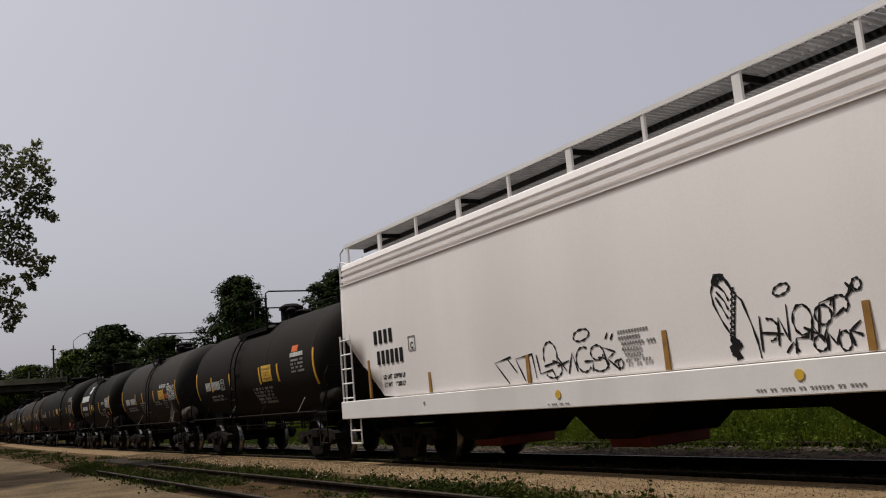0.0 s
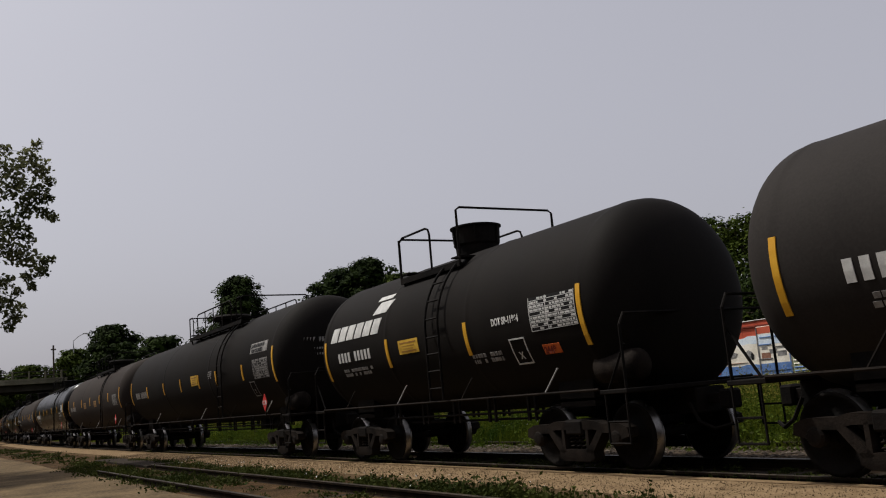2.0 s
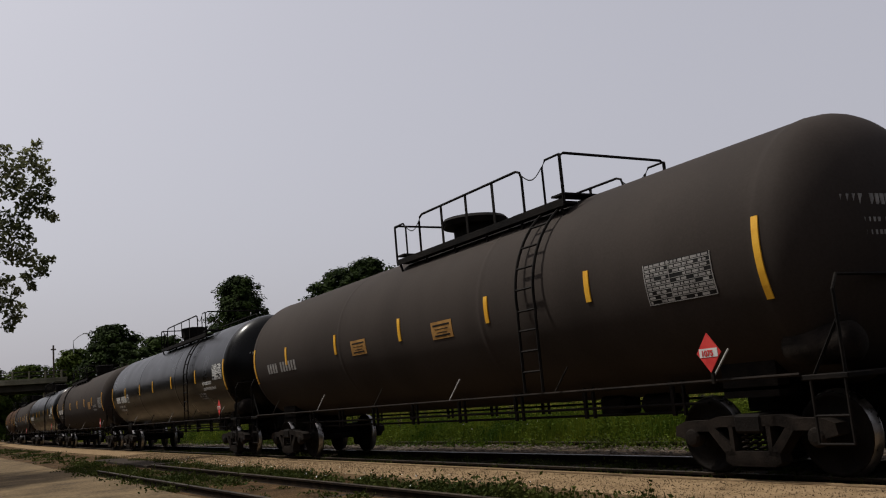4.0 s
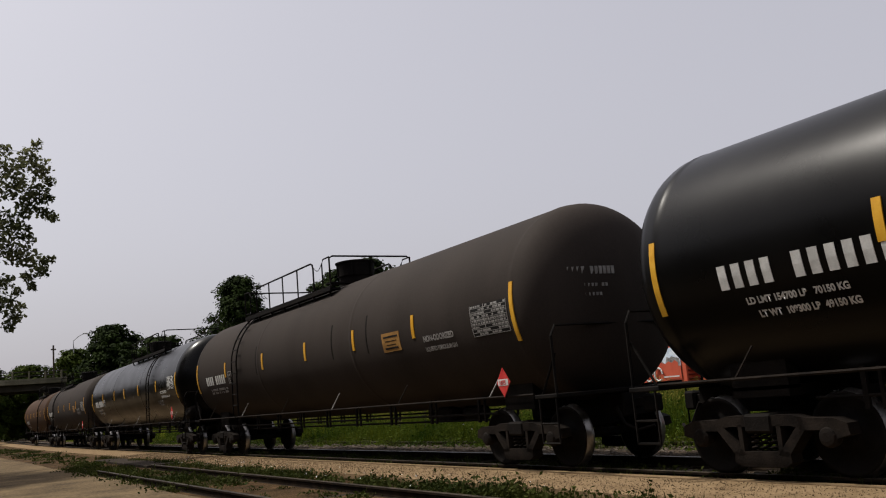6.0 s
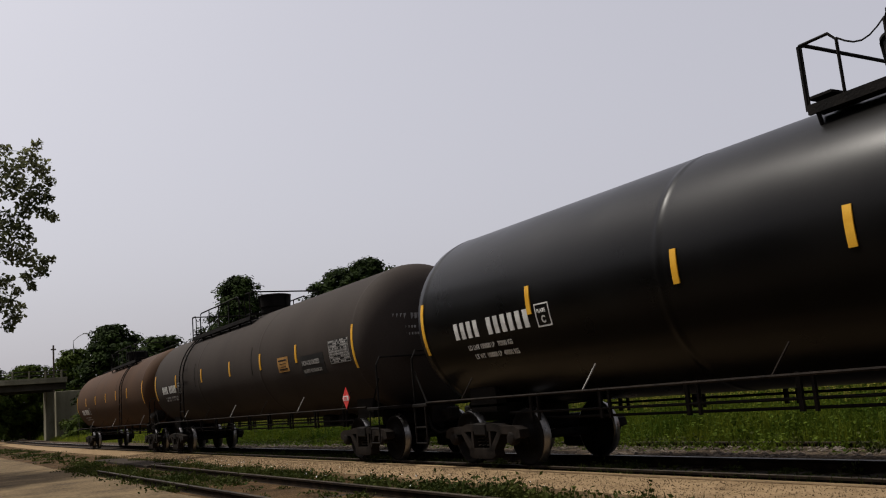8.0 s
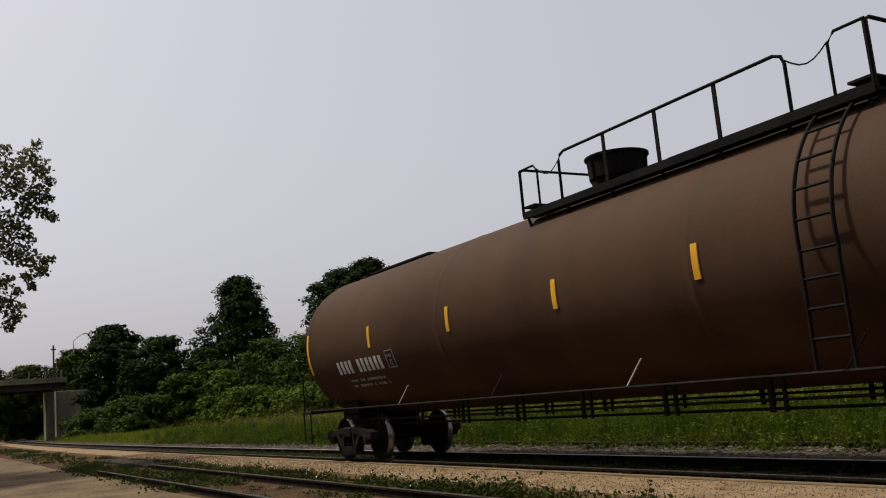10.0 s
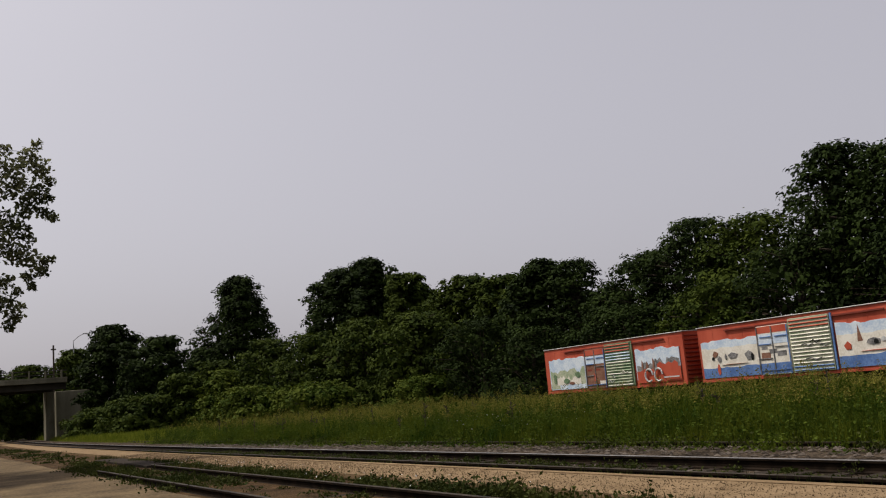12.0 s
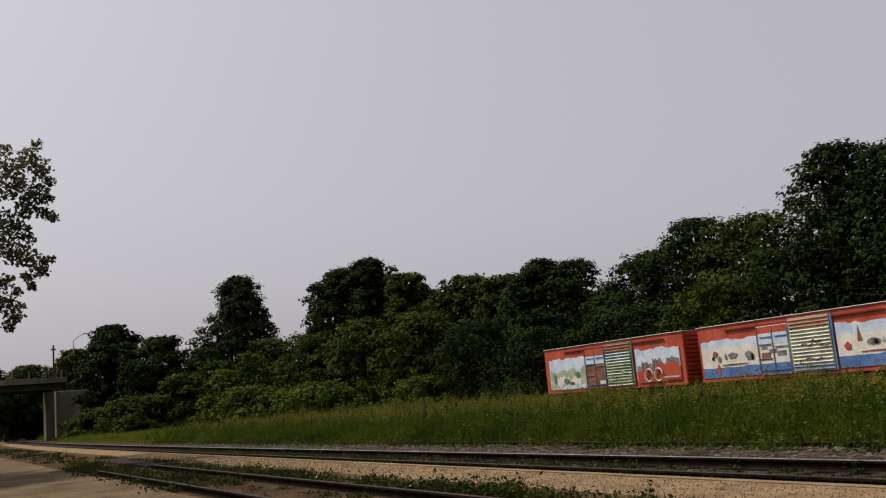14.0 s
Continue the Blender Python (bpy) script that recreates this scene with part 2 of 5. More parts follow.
def wheelset_mesh():
    bm = B()
    for s in (-1, 1):
        prof = [(.64, .12), (.645, .40), (.65, .455), (.67, .487), (.70, .487), (.715, .462), (.79, .455), (.795, .41), (.75, .38), (.74, .17), (.80, .14), (.80, .08)]
        lathe(bm, [(s * a, b) for a, b in (prof if s > 0 else prof)], "y", n=28)
    lathe(bm, [(-1.06, .07), (1.06, .07)], "y", n=12)
    for s in (-1, 1):
        for k in range(3):
            a = k * math.tau / 3
            box(bm, -.03, .03, s * .805 - .01, s * .805 + .01, .05, .11, m=Matrix.Rotation(a, 4, "Y"))
    bmesh.ops.recalc_face_normals(bm, faces=bm.faces[:])
    me = bpy.data.meshes.new("wheelset")
    bm.to_mesh(me)
    bm.free()
    for p in me.polygons:
        p.use_smooth = True
        c = p.center
        rr = math.hypot(c.x, c.z)
        p.material_index = 1 if rr > .44 and .66 < abs(c.y) < .8 else 0
    me.materials.append(M["steel"])
    me.materials.append(M["tread"])
    return me


WHEELSET = wheelset_mesh()


def sideframe_mesh(s):
    """A cast truck side: an arched top bar, a dropped bottom bar, two windows, journal ends."""
    bm = B()
    y0, y1 = s * .93, s * 1.12
    top = [(-1.16, .48), (-1.14, .60), (-.98, .655), (-.62, .66), (-.45, .70), (.45, .70), (.62, .66), (.98, .655), (1.14, .60), (1.16, .48), (1.0, .44), (.86, .53), (.62, .53), (.44, .58), (-.44, .58), (-.62, .53), (-.86, .53), (-1.0, .44)]
    prism(bm, top, y0, y1)
    prism(bm, [(-.62, .54), (-.50, .56), (-.22, .26), (-.36, .24)], y0, y1)
    prism(bm, [(.62, .54), (.36, .24), (.22, .26), (.50, .56)], y0, y1)
    prism(bm, [(-.40, .18), (-.38, .30), (.38, .30), (.40, .18), (.30, .13), (-.30, .13)], y0, y1)
    prism(bm, [(-.30, .28), (-.30, .60), (-.24, .60), (-.24, .28)], y0, y1)
    prism(bm, [(.24, .28), (.24, .60), (.30, .60), (.30, .28)], y0, y1)
    bmesh.ops.recalc_face_normals(bm, faces=bm.faces[:])
    me = bpy.data.meshes.new("side_frame")
    bm.to_mesh(me)
    bm.free()
    me.materials.append(M["frame"])
    return me


SIDE_FRAMES = {s: sideframe_mesh(s) for s in (-1, 1)}


def simple_mesh(name, bm, mat):
    me = bpy.data.meshes.new(name)
    bmesh.ops.recalc_face_normals(bm, faces=bm.faces[:])
    bm.to_mesh(me)
    bm.free()
    me.materials.append(M[mat])
    return me


def spring_mesh():
    bm = B()
    for cx in (-.13, 0, .13):
        pts = [(cx + .055 * math.cos(a * .8), s * .0 + .055 * math.sin(a * .8), .30 + a * .0075) for s in (0,) for a in range(34)]
        tube(bm, pts, .014, 4)
    return simple_mesh("spring", bm, "frame")


def bolster_mesh():
    bm = box(B(), -.2, .2, -1.14, 1.14, .5, .72, .03)
    box(bm, -.3, .3, -.3, .3, .70, .80, .02)
    return simple_mesh("bolster", bm, "steel")


SPRING, BOLSTER = spring_mesh(), bolster_mesh()
JOURNAL = simple_mesh("bearing_cap", lathe(B(), [(-.09, .10), (-.05, .115), (.02, .115), (.05, .09), (.06, .05)], "y", n=14), "frame")


def add_truck(car, x):
    truck = new("truck", BOLSTER)
    truck.parent = car
    truck.location = (x, 0, 0)
    for s in (-1, 1):
        sf = new("side_frame", SIDE_FRAMES[s])
        sf.parent = truck
        sp = new("spring", SPRING)
        sp.parent, sp.location = truck, (0, s * 1.02, 0)
        for e in (-1, 1):
            j = new("bearing_cap", JOURNAL)
            j.parent, j.location = truck, (e * .889, s * 1.09, .457)
            if s > 0:
                j.rotation_euler = (0, 0, 0)
            else:
                j.rotation_euler = (0, 0, math.pi)
    for e in (-1, 1):
        ws = new("wheelset", WHEELSET)
        ws.parent, ws.location = truck, (e * .889, 0, .457)
        WHEELS.append((ws, e * .889))
    return truck


CARS = []        # car, x of its middle at the clip's start, half the distance between its trucks


def couplers(car, end):
    for s in (-1, 1):
        bm = box(B(), s * (end - .7), s * (end + .02), -.2, .2, .72, 1.05, .03)
        box(bm, s * end, s * (end + .42), -.07, .07, .82, .95, .01)
        box(bm, s * (end + .36), s * (end + .56), -.13, .12, .74, 1.0, .03)
        part("coupler", bm, "steel", car)
        bm = tube(B(), [(s * (end + .05), -.35, .85), (s * (end + .2), -.36, .6), (s * (end + .4), -.3, .5), (s * (end + .6), -.15, .55)], .025, 6)
        part("air_hose", bm, "steel", car)


def rails_hoop(bm, pts, r=.022):
    return tube(bm, pts, r, 6)


def platform(car, x0, x1, ladder_x, dome_x, style, drop=.2, mat="steel"):
    """The walkway on top of the tank with its railings, the valve housing and the ladder."""
    w, z = 1.07, ZC + RT - drop
    deck = B()
    for s in (-1, 1):
        box(deck, x0, x1, s * w - .25 * (s > 0), s * w + .25 * (s < 0), z - .02, z + .02)
        box(deck, x0, x1, s * w - .02, s * w + .02, z - .05, z + .06)
    for x in (x0 + .15, x1 - .15):
        box(deck, x - .15, x + .15, -w, w, z + .12, z + .15)
    for k in range(int((x1 - x0) / 1.0) + 1):
        x = x0 + .1 + k * (x1 - x0 - .2) / max(1, int((x1 - x0) / 1.0))
        for s in (-1, 1):
            tube(deck, [(x, s * w, z), (x, s * .98, z - .28)], .025, 5)
    part("walkway", deck, mat, car, "dark steel walkway along the tank top")
    top = z + (.76 if RT > 1.5 else .86)
    for s in (-1, 1):
        a, b = (x0 + 1.0, x1 - 1.0) if x1 - x0 > 3 else ((x0 + .02, x0 + min(1.25, .55 * (x1 - x0))) if x1 - x0 < 2.5 else (x0 + .6, x1 - .06))
        pts = [(a, s * w, z), (a, s * w, top - .12), (a + .04, s * w, top - .04), (a + .14, s * w, top), (b - .14, s * w, top), (b - .04, s * w, top - .04), (b, s * w, top - .14), (b, s * w, z)]
        bm = rails_hoop(B(), pts)
        n = max(0, int((b - a) / 1.3)) if x1 - x0 < 3 else int((b - a) / 1.1)
        for k in range(1, n + 1):
            x = a + (b - a) * k / (n + 1)
            box(bm, x - .03, x + .03, s * w - .008, s * w + .008, z, top)
        part("side_railing", bm, mat, car, "bent pipe railing")
    for x in (x0, x1):
        high = top + (.16 if x == x1 and x1 - x0 < 3 else 0)
        bm = rails_hoop(B(), [(x, -w, z), (x, -w, high - .05), (x, -w + .08, high), (x, w - .08, high), (x, w, high - .05), (x, w, z)])
        d = .45 if x == x0 else -.45
        for s in (-1, 1):
            box(bm, x - .03, x + .03, s * w - .008, s * w + .008, z, top - .02)
            if x1 - x0 > 3:
                rails_hoop(bm, [(x, s * w, top - .02), (x + d * .8, s * w, top - .02), (x + d, s * w, top - .12), (x + d, s * w, z)], .018)
        part("end_railing", bm, mat, car, "bent pipe railing across the tank")
    if x1 - x0 > 3:
        for s in (-1, 1):
            for a, b in ((x0 + .45, x0 + 1.0), (x1 - 1.0, x1 - .45)):
                part("chain", tube(B(), [(a + (b - a) * k / 6, s * w, top - .1 - .14 * math.sin(math.pi * k / 6)) for k in range(7)], .01, 4), mat, car)
    bm, fittings = B(), []
    if style == "bonnet":
        lathe(bm, [(ZC + RT - .06, .42), (ZC + RT + .28, .42), (ZC + RT + .30, .62), (ZC + RT + .40, .66), (ZC + RT + .46, .60), (ZC + RT + .49, .2)], "z", (dome_x, 0, 0), 28)
    elif style == "drum":
        lathe(bm, [(ZC + RT - .06, .40), (ZC + RT + .16, .42), (ZC + RT + .2, .45), (ZC + RT + .52, .47), (ZC + RT + .52, .50), (ZC + RT + .55, .50), (ZC + RT + .57, .42)], "z", (dome_x, 0, 0), 28)
        fittings.append(("hinge", box(B(), dome_x - .14, dome_x + .06, -.12, .12, ZC + RT + .55, ZC + RT + .61)))
        for k in range(6):
            a = (k + .4) * math.tau / 6
            fittings.append(("latch", tube(B(), [(dome_x + .46 * math.cos(a), .46 * math.sin(a), ZC + RT + .2), (dome_x + .49 * math.cos(a), .49 * math.sin(a), ZC + RT + .54)], .018, 5)))
    else:
        lathe(bm, [(ZC + RT - .06, .30), (ZC + RT + .30, .30), (ZC + RT + .30, .35), (ZC + RT + .38, .35), (ZC + RT + .46, .2)], "z", (dome_x, 0, 0), 24)
        for dx, dy, rr, hh in ((.65, -.25, .1, .3), (.65, .2, .08, .24), (.9, -.05, .12, .2), (-.5, .1, .09, .25)):
            fittings.append(("valve", lathe(B(), [(ZC + RT - .06, rr), (ZC + RT + hh * .6, rr), (ZC + RT + hh * .62, rr * 1.5), (ZC + RT + hh * .75, rr * 1.5), (ZC + RT + hh, rr * .5)], "z", (dome_x + dx, dy, 0), 12)))
    housing = part("valve_housing", bm, mat, car, "dark round valve housing", smooth=False)
    for name, piece in fittings:
        part(name, piece, mat, housing)
    if ladder_x is not None:
        bm = B()
        zs = [z - .05 - .1 * k for k in range(int((z - 1.15) / .1) + 1)]
        for dx in (-.22, .22):
            pts = [on_tank(ladder_x + dx, q, .10) if q > ZC - .2 else (ladder_x + dx, -RT - .10, q) for q in zs]
            tube(bm, pts, .022, 6)
        for k in range(0, len(zs) - 1, 3):
            q = zs[k]
            y = on_tank(0, q, .10)[1] if q > ZC - .2 else -RT - .10
            zz = on_tank(0, q, .10)[2] if q > ZC - .2 else q
            tube(bm, [(ladder_x - .22, y, zz), (ladder_x + .22, y, zz)], .018, 5)
        part("ladder", bm, mat, car, "narrow steel side ladder")


def underframe(car, half, runner=True, light="worn"):
    """Stub sills, bolster plates, running bars, pipes and their hangers."""
    for s in (-1, 1):
        bm = box(B(), s * (half - 1.6), s * (half + .75), -.28, .28, .70, 1.05, .02)
        prism(bm, [(s * (half - 1.3), .98), (s * (half - 1.3), 1.55), (s * (half - .5), 1.55), (s * (half - .5), .98)], -1.0, -.8)
        prism(bm, [(s * (half - 1.3), .98), (s * (half - 1.3), 1.55), (s * (half - .5), 1.55), (s * (half - .5), .98)], .8, 1.0)
        box(bm, s * (half - 1.3), s * (half - .5), -1.0, 1.0, .90, 1.02)
        part("saddle", bm, "steel", car)
        bm = box(B(), s * (half + .2), s * (half + .75), -1.5, 1.5, 1.06, 1.12, .01)
        part("end_platform", bm, "steel", car)
        bm = tube(B(), [(s * (half + .7), -1.46, 1.1), (s * (half + .7), -1.46, 1.95), (s * (half + .7), -1.38, 2.1), (s * (half + .7), 1.38, 2.1), (s * (half + .7), 1.46, 2.0), (s * (half + .7), 1.46, 1.1)], .02, 6)
        tube(bm, [(s * (half + .3), -1.42, 1.1), (s * (half + .7), -1.42, 1.7)], .018, 5)
        part("end_handrail", bm, "steel", car, "bent pipe handrail round the tank end")
        for q in (-1, 1):
            bm = B()
            for dx in (0, .4):
                tube(bm, [(s * (half + .3 + dx), q * 1.48, 1.08), (s * (half + .3 + dx), q * 1.48, .42)], .016, 5)
            for zz in (.42, .7):
                tube(bm, [(s * (half + .3), q * 1.48, zz), (s * (half + .7), q * 1.48, zz)], .016, 5)
            part("stirrup", bm, "steel", car)
    for q in (-1, 1):
        bm = tube(B(), [(-half - .2, q * 1.5, 1.13), (half + .2, q * 1.5, 1.13)], .022, 6)
        part("running_bar", bm, "frame", car, "dusty side running bar")
        n = int(half * 2 / 3)
        for k in range(n + 1):
            x = -half + 1 + (2 * half - 2) * k / n
            bm = tube(B(), [(x, q * 1.5, 1.13), (x + .18, q * 1.36, 1.48)], .013, 5)
            part("bracket", bm, "worn" if k % 2 else "frame", car, "pale diagonal bracket")
    if runner:
        bm = B()
        for yy, zz in ((-.95, .86), (.9, .86), (-.6, .74)):
            tube(bm, [(-half + 1.6, yy, zz), (half - 1.6, yy, zz)], .022, 6)
        part("brake_pipe", bm, "steel", car)
        n = int(half * 2 / 2.2)
        hanger = simple_mesh("pipe_hanger", box(box(B(), -.03, .03, -.02, .02, .72, 1.16), .17, .21, -.02, .02, .72, 1.16), "steel")
        for k in range(n + 1):
            x = -half + 2.2 + (2 * half - 4.4) * k / n
            for yy in (-.95, .9):
                hg = new("pipe_hanger", hanger)
                hg.parent, hg.location = car, (x, yy, 0)
        part("valve_box", box(B(), half * .5, half * .5 + .5, -.5, -.1, .72, 1.0, .04), "steel", car)
        part("brake_cylinder", lathe(B(), [(half * .6, .08), (half * .6 + .06, .14), (half * .6 + .6, .14), (half * .6 + .66, .08)], "x", (0, -.35, .86), 16), "steel", car)


def tank_car(x_left, x_right, mat, label, plat, stripes, group="tank cars of the train", ladder=0, dome=0, style="drum", runner=True, size=(1.58, 2.53), drop=.2):
    global RT, ZC
    RT, ZC = size
    mid, half = (x_left + x_right) / 2, (x_right - x_left) / 2
    car = thing("tank_car", pose(0, 0, 0), label, "tank car", group)
    CARS.append((car, mid, half - .9))
    h = .74
    prof = [(-half - h * math.sin(a) ** .95, RT * max(0, math.cos(a)) ** .84) for a in [math.pi / 2 * k / 12 for k in range(12, -1, -1)]]
    prof = [(x, max(r, .02)) for x, r in prof]
    seams = [-half / 3, half / 3]
    mids = []
    for q in seams:
        mids += [(q - .12, RT), (q - .05, RT), (q - .03, RT + .006), (q + .03, RT + .006), (q + .05, RT), (q + .12, RT)]
    full = prof + [(-half + .03, RT + .006), (-half + .08, RT + .006), (-half + .1, RT), (-half + .18, RT)] + mids + [(half - .18, RT), (half - .1, RT), (half - .08, RT + .006), (half - .03, RT + .006)] + [(-x, r) for x, r in prof[::-1]]
    part("tank", lathe(B(), full, "x", (0, 0, ZC), 64), mat, car, smooth=True)
    for x, z0, z1, w in stripes:
        part("reflective_stripe", patch(B(), x - w / 2, x + w / 2, z0, z1, .014, 6, .02), "yellow", car, "yellow reflective stripe")
    platform(car, plat[0], plat[1], ladder, dome, style, drop)
    underframe(car, half, runner)
    for s in (-1, 1):
        add_truck(car, s * (half - .9))
    couplers(car, half + .62)
    return car, half


END = lambda half, z0=1.95, z1=2.85: [(-half + .04, z0, z1, .09), (half - .04, z0, z1, .09)]
ROW = lambda xs, z0=2.30, z1=2.72: [(x, z0, z1, .10) for x in xs]
# the train, front to back
c2, h2 = tank_car(-29.45, -19.35, "soot", "short black tank car with a centre ladder, coupled behind the hopper", (-1.5, 1.03), END(5.07, 1.75, 2.6) + ROW([-3.36, -1.48, 1.19, 2.6], 1.95, 2.4), ladder=-.85, dome=.1, style="valves", size=(1.43, 2.33), drop=.3)
c3, h3 = tank_car(-42.1, -32.2, "grey", "short faded grey-black molten sulfur tank car", (-.35, .95), END(4.9, 1.75, 2.6) + ROW([-2.06, -.73, 1.32, 2.97], 1.95, 2.38), ladder=.75, dome=.6, style="valves", size=(1.45, 2.35))
c4, h4 = tank_car(-54.25, -45.25, "black", "short black tank car with a white emblem", (-1.4, .84), END(4.5, 1.75, 2.6) + ROW([-1.48, 1.44], 1.85, 2.4), ladder=.5, dome=-.2, style="drum", size=(1.48, 2.37), drop=.34)
c5, h5 = tank_car(-75.07, -57.4, "black", "long dull black liquefied gas tank car", (-.93, 4.9), END(8.83) + ROW([-5.79, -3.05, -.59, 1.72, 3.69, 6.27], 2.12, 2.55), ladder=4.4, dome=.5, style="bonnet")
c6, h6 = tank_car(-94.6, -77.8, "taupe", "long dusty brown-black tank car", (-.8, 4.6), END(8.4) + ROW([-6, -3, 0, 3, 5.5]), ladder=4.2, dome=.5, style="bonnet")
c7, h7 = tank_car(-115.2, -97.4, "gloss", "long glossy black liquefied gas tank car", (-.95, 5.4), END(8.9) + ROW([-5.85, -2.87, -.5, 2.45, 5.7]), ladder=4.85, dome=-.1, style="drum")
c8, h8 = tank_car(-136.05, -118.2, "taupe", "long dusty grey-brown tank car", (-5.25, 1.0), END(8.93) + ROW([-5.87, -2.59, .42, 3.12, 5.72]), ladder=-4.7, dome=.15, style="drum")
c9, h9 = tank_car(-156.8, -138.9, "gloss", "long glossy black liquefied gas tank car", (-.95, 5.4), END(8.95) + ROW([-5.7, -2.7, -.35, 2.6, 5.85]), ladder=4.85, dome=-.1, style="drum")
c10, h10 = tank_car(-177.8, -159.7, "taupe", "long dusty grey-brown tank car", (-5.25, 1.0), END(9.0) + ROW([-5.87, -2.59, .42, 3.12, 5.72]), ladder=-4.7, dome=.15, style="drum")
c11, h11 = tank_car(-198.0, -180.1, "brown", "long rust-brown tank car, the last of the train", (-.8, 5.3), END(8.95) + ROW([-5.7, -2.6, .4, 3.1, 5.7]), ladder=4.8, dome=.3, style="drum")


def hopper_car():
    """Covered hopper; its tail stands at x = 0 and it runs 17.6 m forwards, in its own space about its middle."""
    L = 17.6
    o = -L / 2
    car = thing("hopper_car", pose(0, 0, 0), "white covered hopper car with black spray-painted scrawls", "hopper car")
    CARS.append((car, -17.5 + L / 2, L / 2 - 1.9))
    # flank section, eave and roof, carried along the car
    sec = [(1.54, 1.29), (1.541, 1.32), (1.56, 1.9), (1.57, 2.6), (1.56, 3.2), (1.545, 3.6), (1.542, 3.69), (1.555, 3.70), (1.555, 3.72), (1.49, 3.735), (1.49, 3.775), (1.53, 3.795), (1.53, 3.86), (1.48, 3.88), (1.48, 3.915), (1.525, 3.935), (1.525, 3.985), (1.49, 4.0), (1.49, 4.03), (1.515, 4.045), (1.49, 4.14), (1.45, 4.17), (1.1, 4.25), (.5, 4.36), (0, 4.41)]
    ring = [(-y, z) for y, z in sec] + [(y, z) for y, z in sec[-2::-1]]
    xs = [.2 + (L - .4) * k / 24 for k in range(25)]
    bm = B()
    def cut(x, z):
        d = min(x, L - x)
        return max(z, 2.62 - (d - .2) * .76) if d < 1.95 else z
    rows = []
    xs = sorted(set(xs + [.2 + .1 * k for k in range(18)] + [L - .2 - .1 * k for k in range(18)]))
    for x in xs:
        rows.append([bm.verts.new((o + x, y * (1.0 if z > 1.3 else 1), cut(x, z))) for y, z in ring])
    for a, b in zip(rows, rows[1:]):
        for k in range(len(ring) - 1):
            bm.faces.new((a[k], b[k], b[k + 1], a[k + 1]))
        bm.faces.new((a[0], a[-1], b[-1], b[0]))
    bm.faces.new(rows[0])
    bm.faces.new(rows[-1][::-1])
    bmesh.ops.recalc_face_normals(bm, faces=bm.faces[:])
    body = part("body", bm, "hopper", car, "light grey smooth curved flanks")
    for f in body.data.polygons:
        f.use_smooth = abs(f.normal.x) < .3 and abs(f.normal.z) < .5 and f.center.z < 3.65
    for s in (-1, 1):
        bm = box(B(), o, o + L, s * 1.50, s * 1.62, .92, 1.28, .012)
        part("side_sill", bm, "white", car, "white side sill")
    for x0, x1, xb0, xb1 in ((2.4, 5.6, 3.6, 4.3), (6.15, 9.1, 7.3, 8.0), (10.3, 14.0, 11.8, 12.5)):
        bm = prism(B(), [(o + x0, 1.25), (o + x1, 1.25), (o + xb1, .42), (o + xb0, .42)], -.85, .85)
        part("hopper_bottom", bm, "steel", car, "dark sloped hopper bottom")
    for x in (3.95, 7.65, 12.15):
        bm = box(B(), o + x - .42, o + x + .42, -.6, .6, .28, .44, .02)
        part("outlet_gate", bm, "boxred_dark", car, "dark red outlet gate")
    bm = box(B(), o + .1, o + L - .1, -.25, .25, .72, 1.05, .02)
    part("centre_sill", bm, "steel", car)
    # roof walkway on posts
    z = 4.53
    for s in (-1, 1):
        bm = B()
        for k in range(2):
            box(bm, o + .3, o + L - .3, s * (1.12 - .42 * k) - .008, s * (1.12 - .42 * k) + .008, z - .01, z + .02)
        n = int((L - .6) / .1)
        for k in range(n):
            x = o + .3 + k * .1
            box(bm, x - .019, x + .019, min(s * .34, s * 1.42), max(s * .34, s * 1.42), z - .02, z + .02)
        tagged(part("roof_walkway", bm, "grating", car, "steel grating roof walkway"), kind="stuff")
        bm = box(B(), o + .3, o + L - .3, s * 1.43, s * 1.46, z - .01, z + .05)
        part("walkway_edge", bm, "white", car)
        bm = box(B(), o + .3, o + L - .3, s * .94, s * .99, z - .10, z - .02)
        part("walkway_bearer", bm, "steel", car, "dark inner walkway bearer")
        for k in range(12):
            x = o + .45 + k * (L - .9) / 11
            w = .06 if k % 2 else .028
            bm = prism(B(), [(x - w * 1.5, 4.14), (x + w * 1.5, 4.14), (x + w, 4.2), (x + w, z), (x - w, z), (x - w, 4.2)], s * 1.435 - .015, s * 1.425 + .015)
            post = part("walkway_post", bm, "white", car)
            if k % 2:
                part("walkway_hanger", prism(B(), [(x - .02, z - .1), (x + .02, z - .1), (x + .02, z - .02), (x - .02, z - .02)], min(s * .99, s * 1.41), max(s * .99, s * 1.41)), "steel", post, "dark cross bar under the grating")
    for k in range(5):
        bm = lathe(B(), [(4.3, .38), (4.42, .38), (4.44, .42), (4.47, .42), (4.5, .2)], "z", (o + 2.4 + k * 3.2, 0, 0), 20)
        part("roof_hatch", bm, "hopper", car)
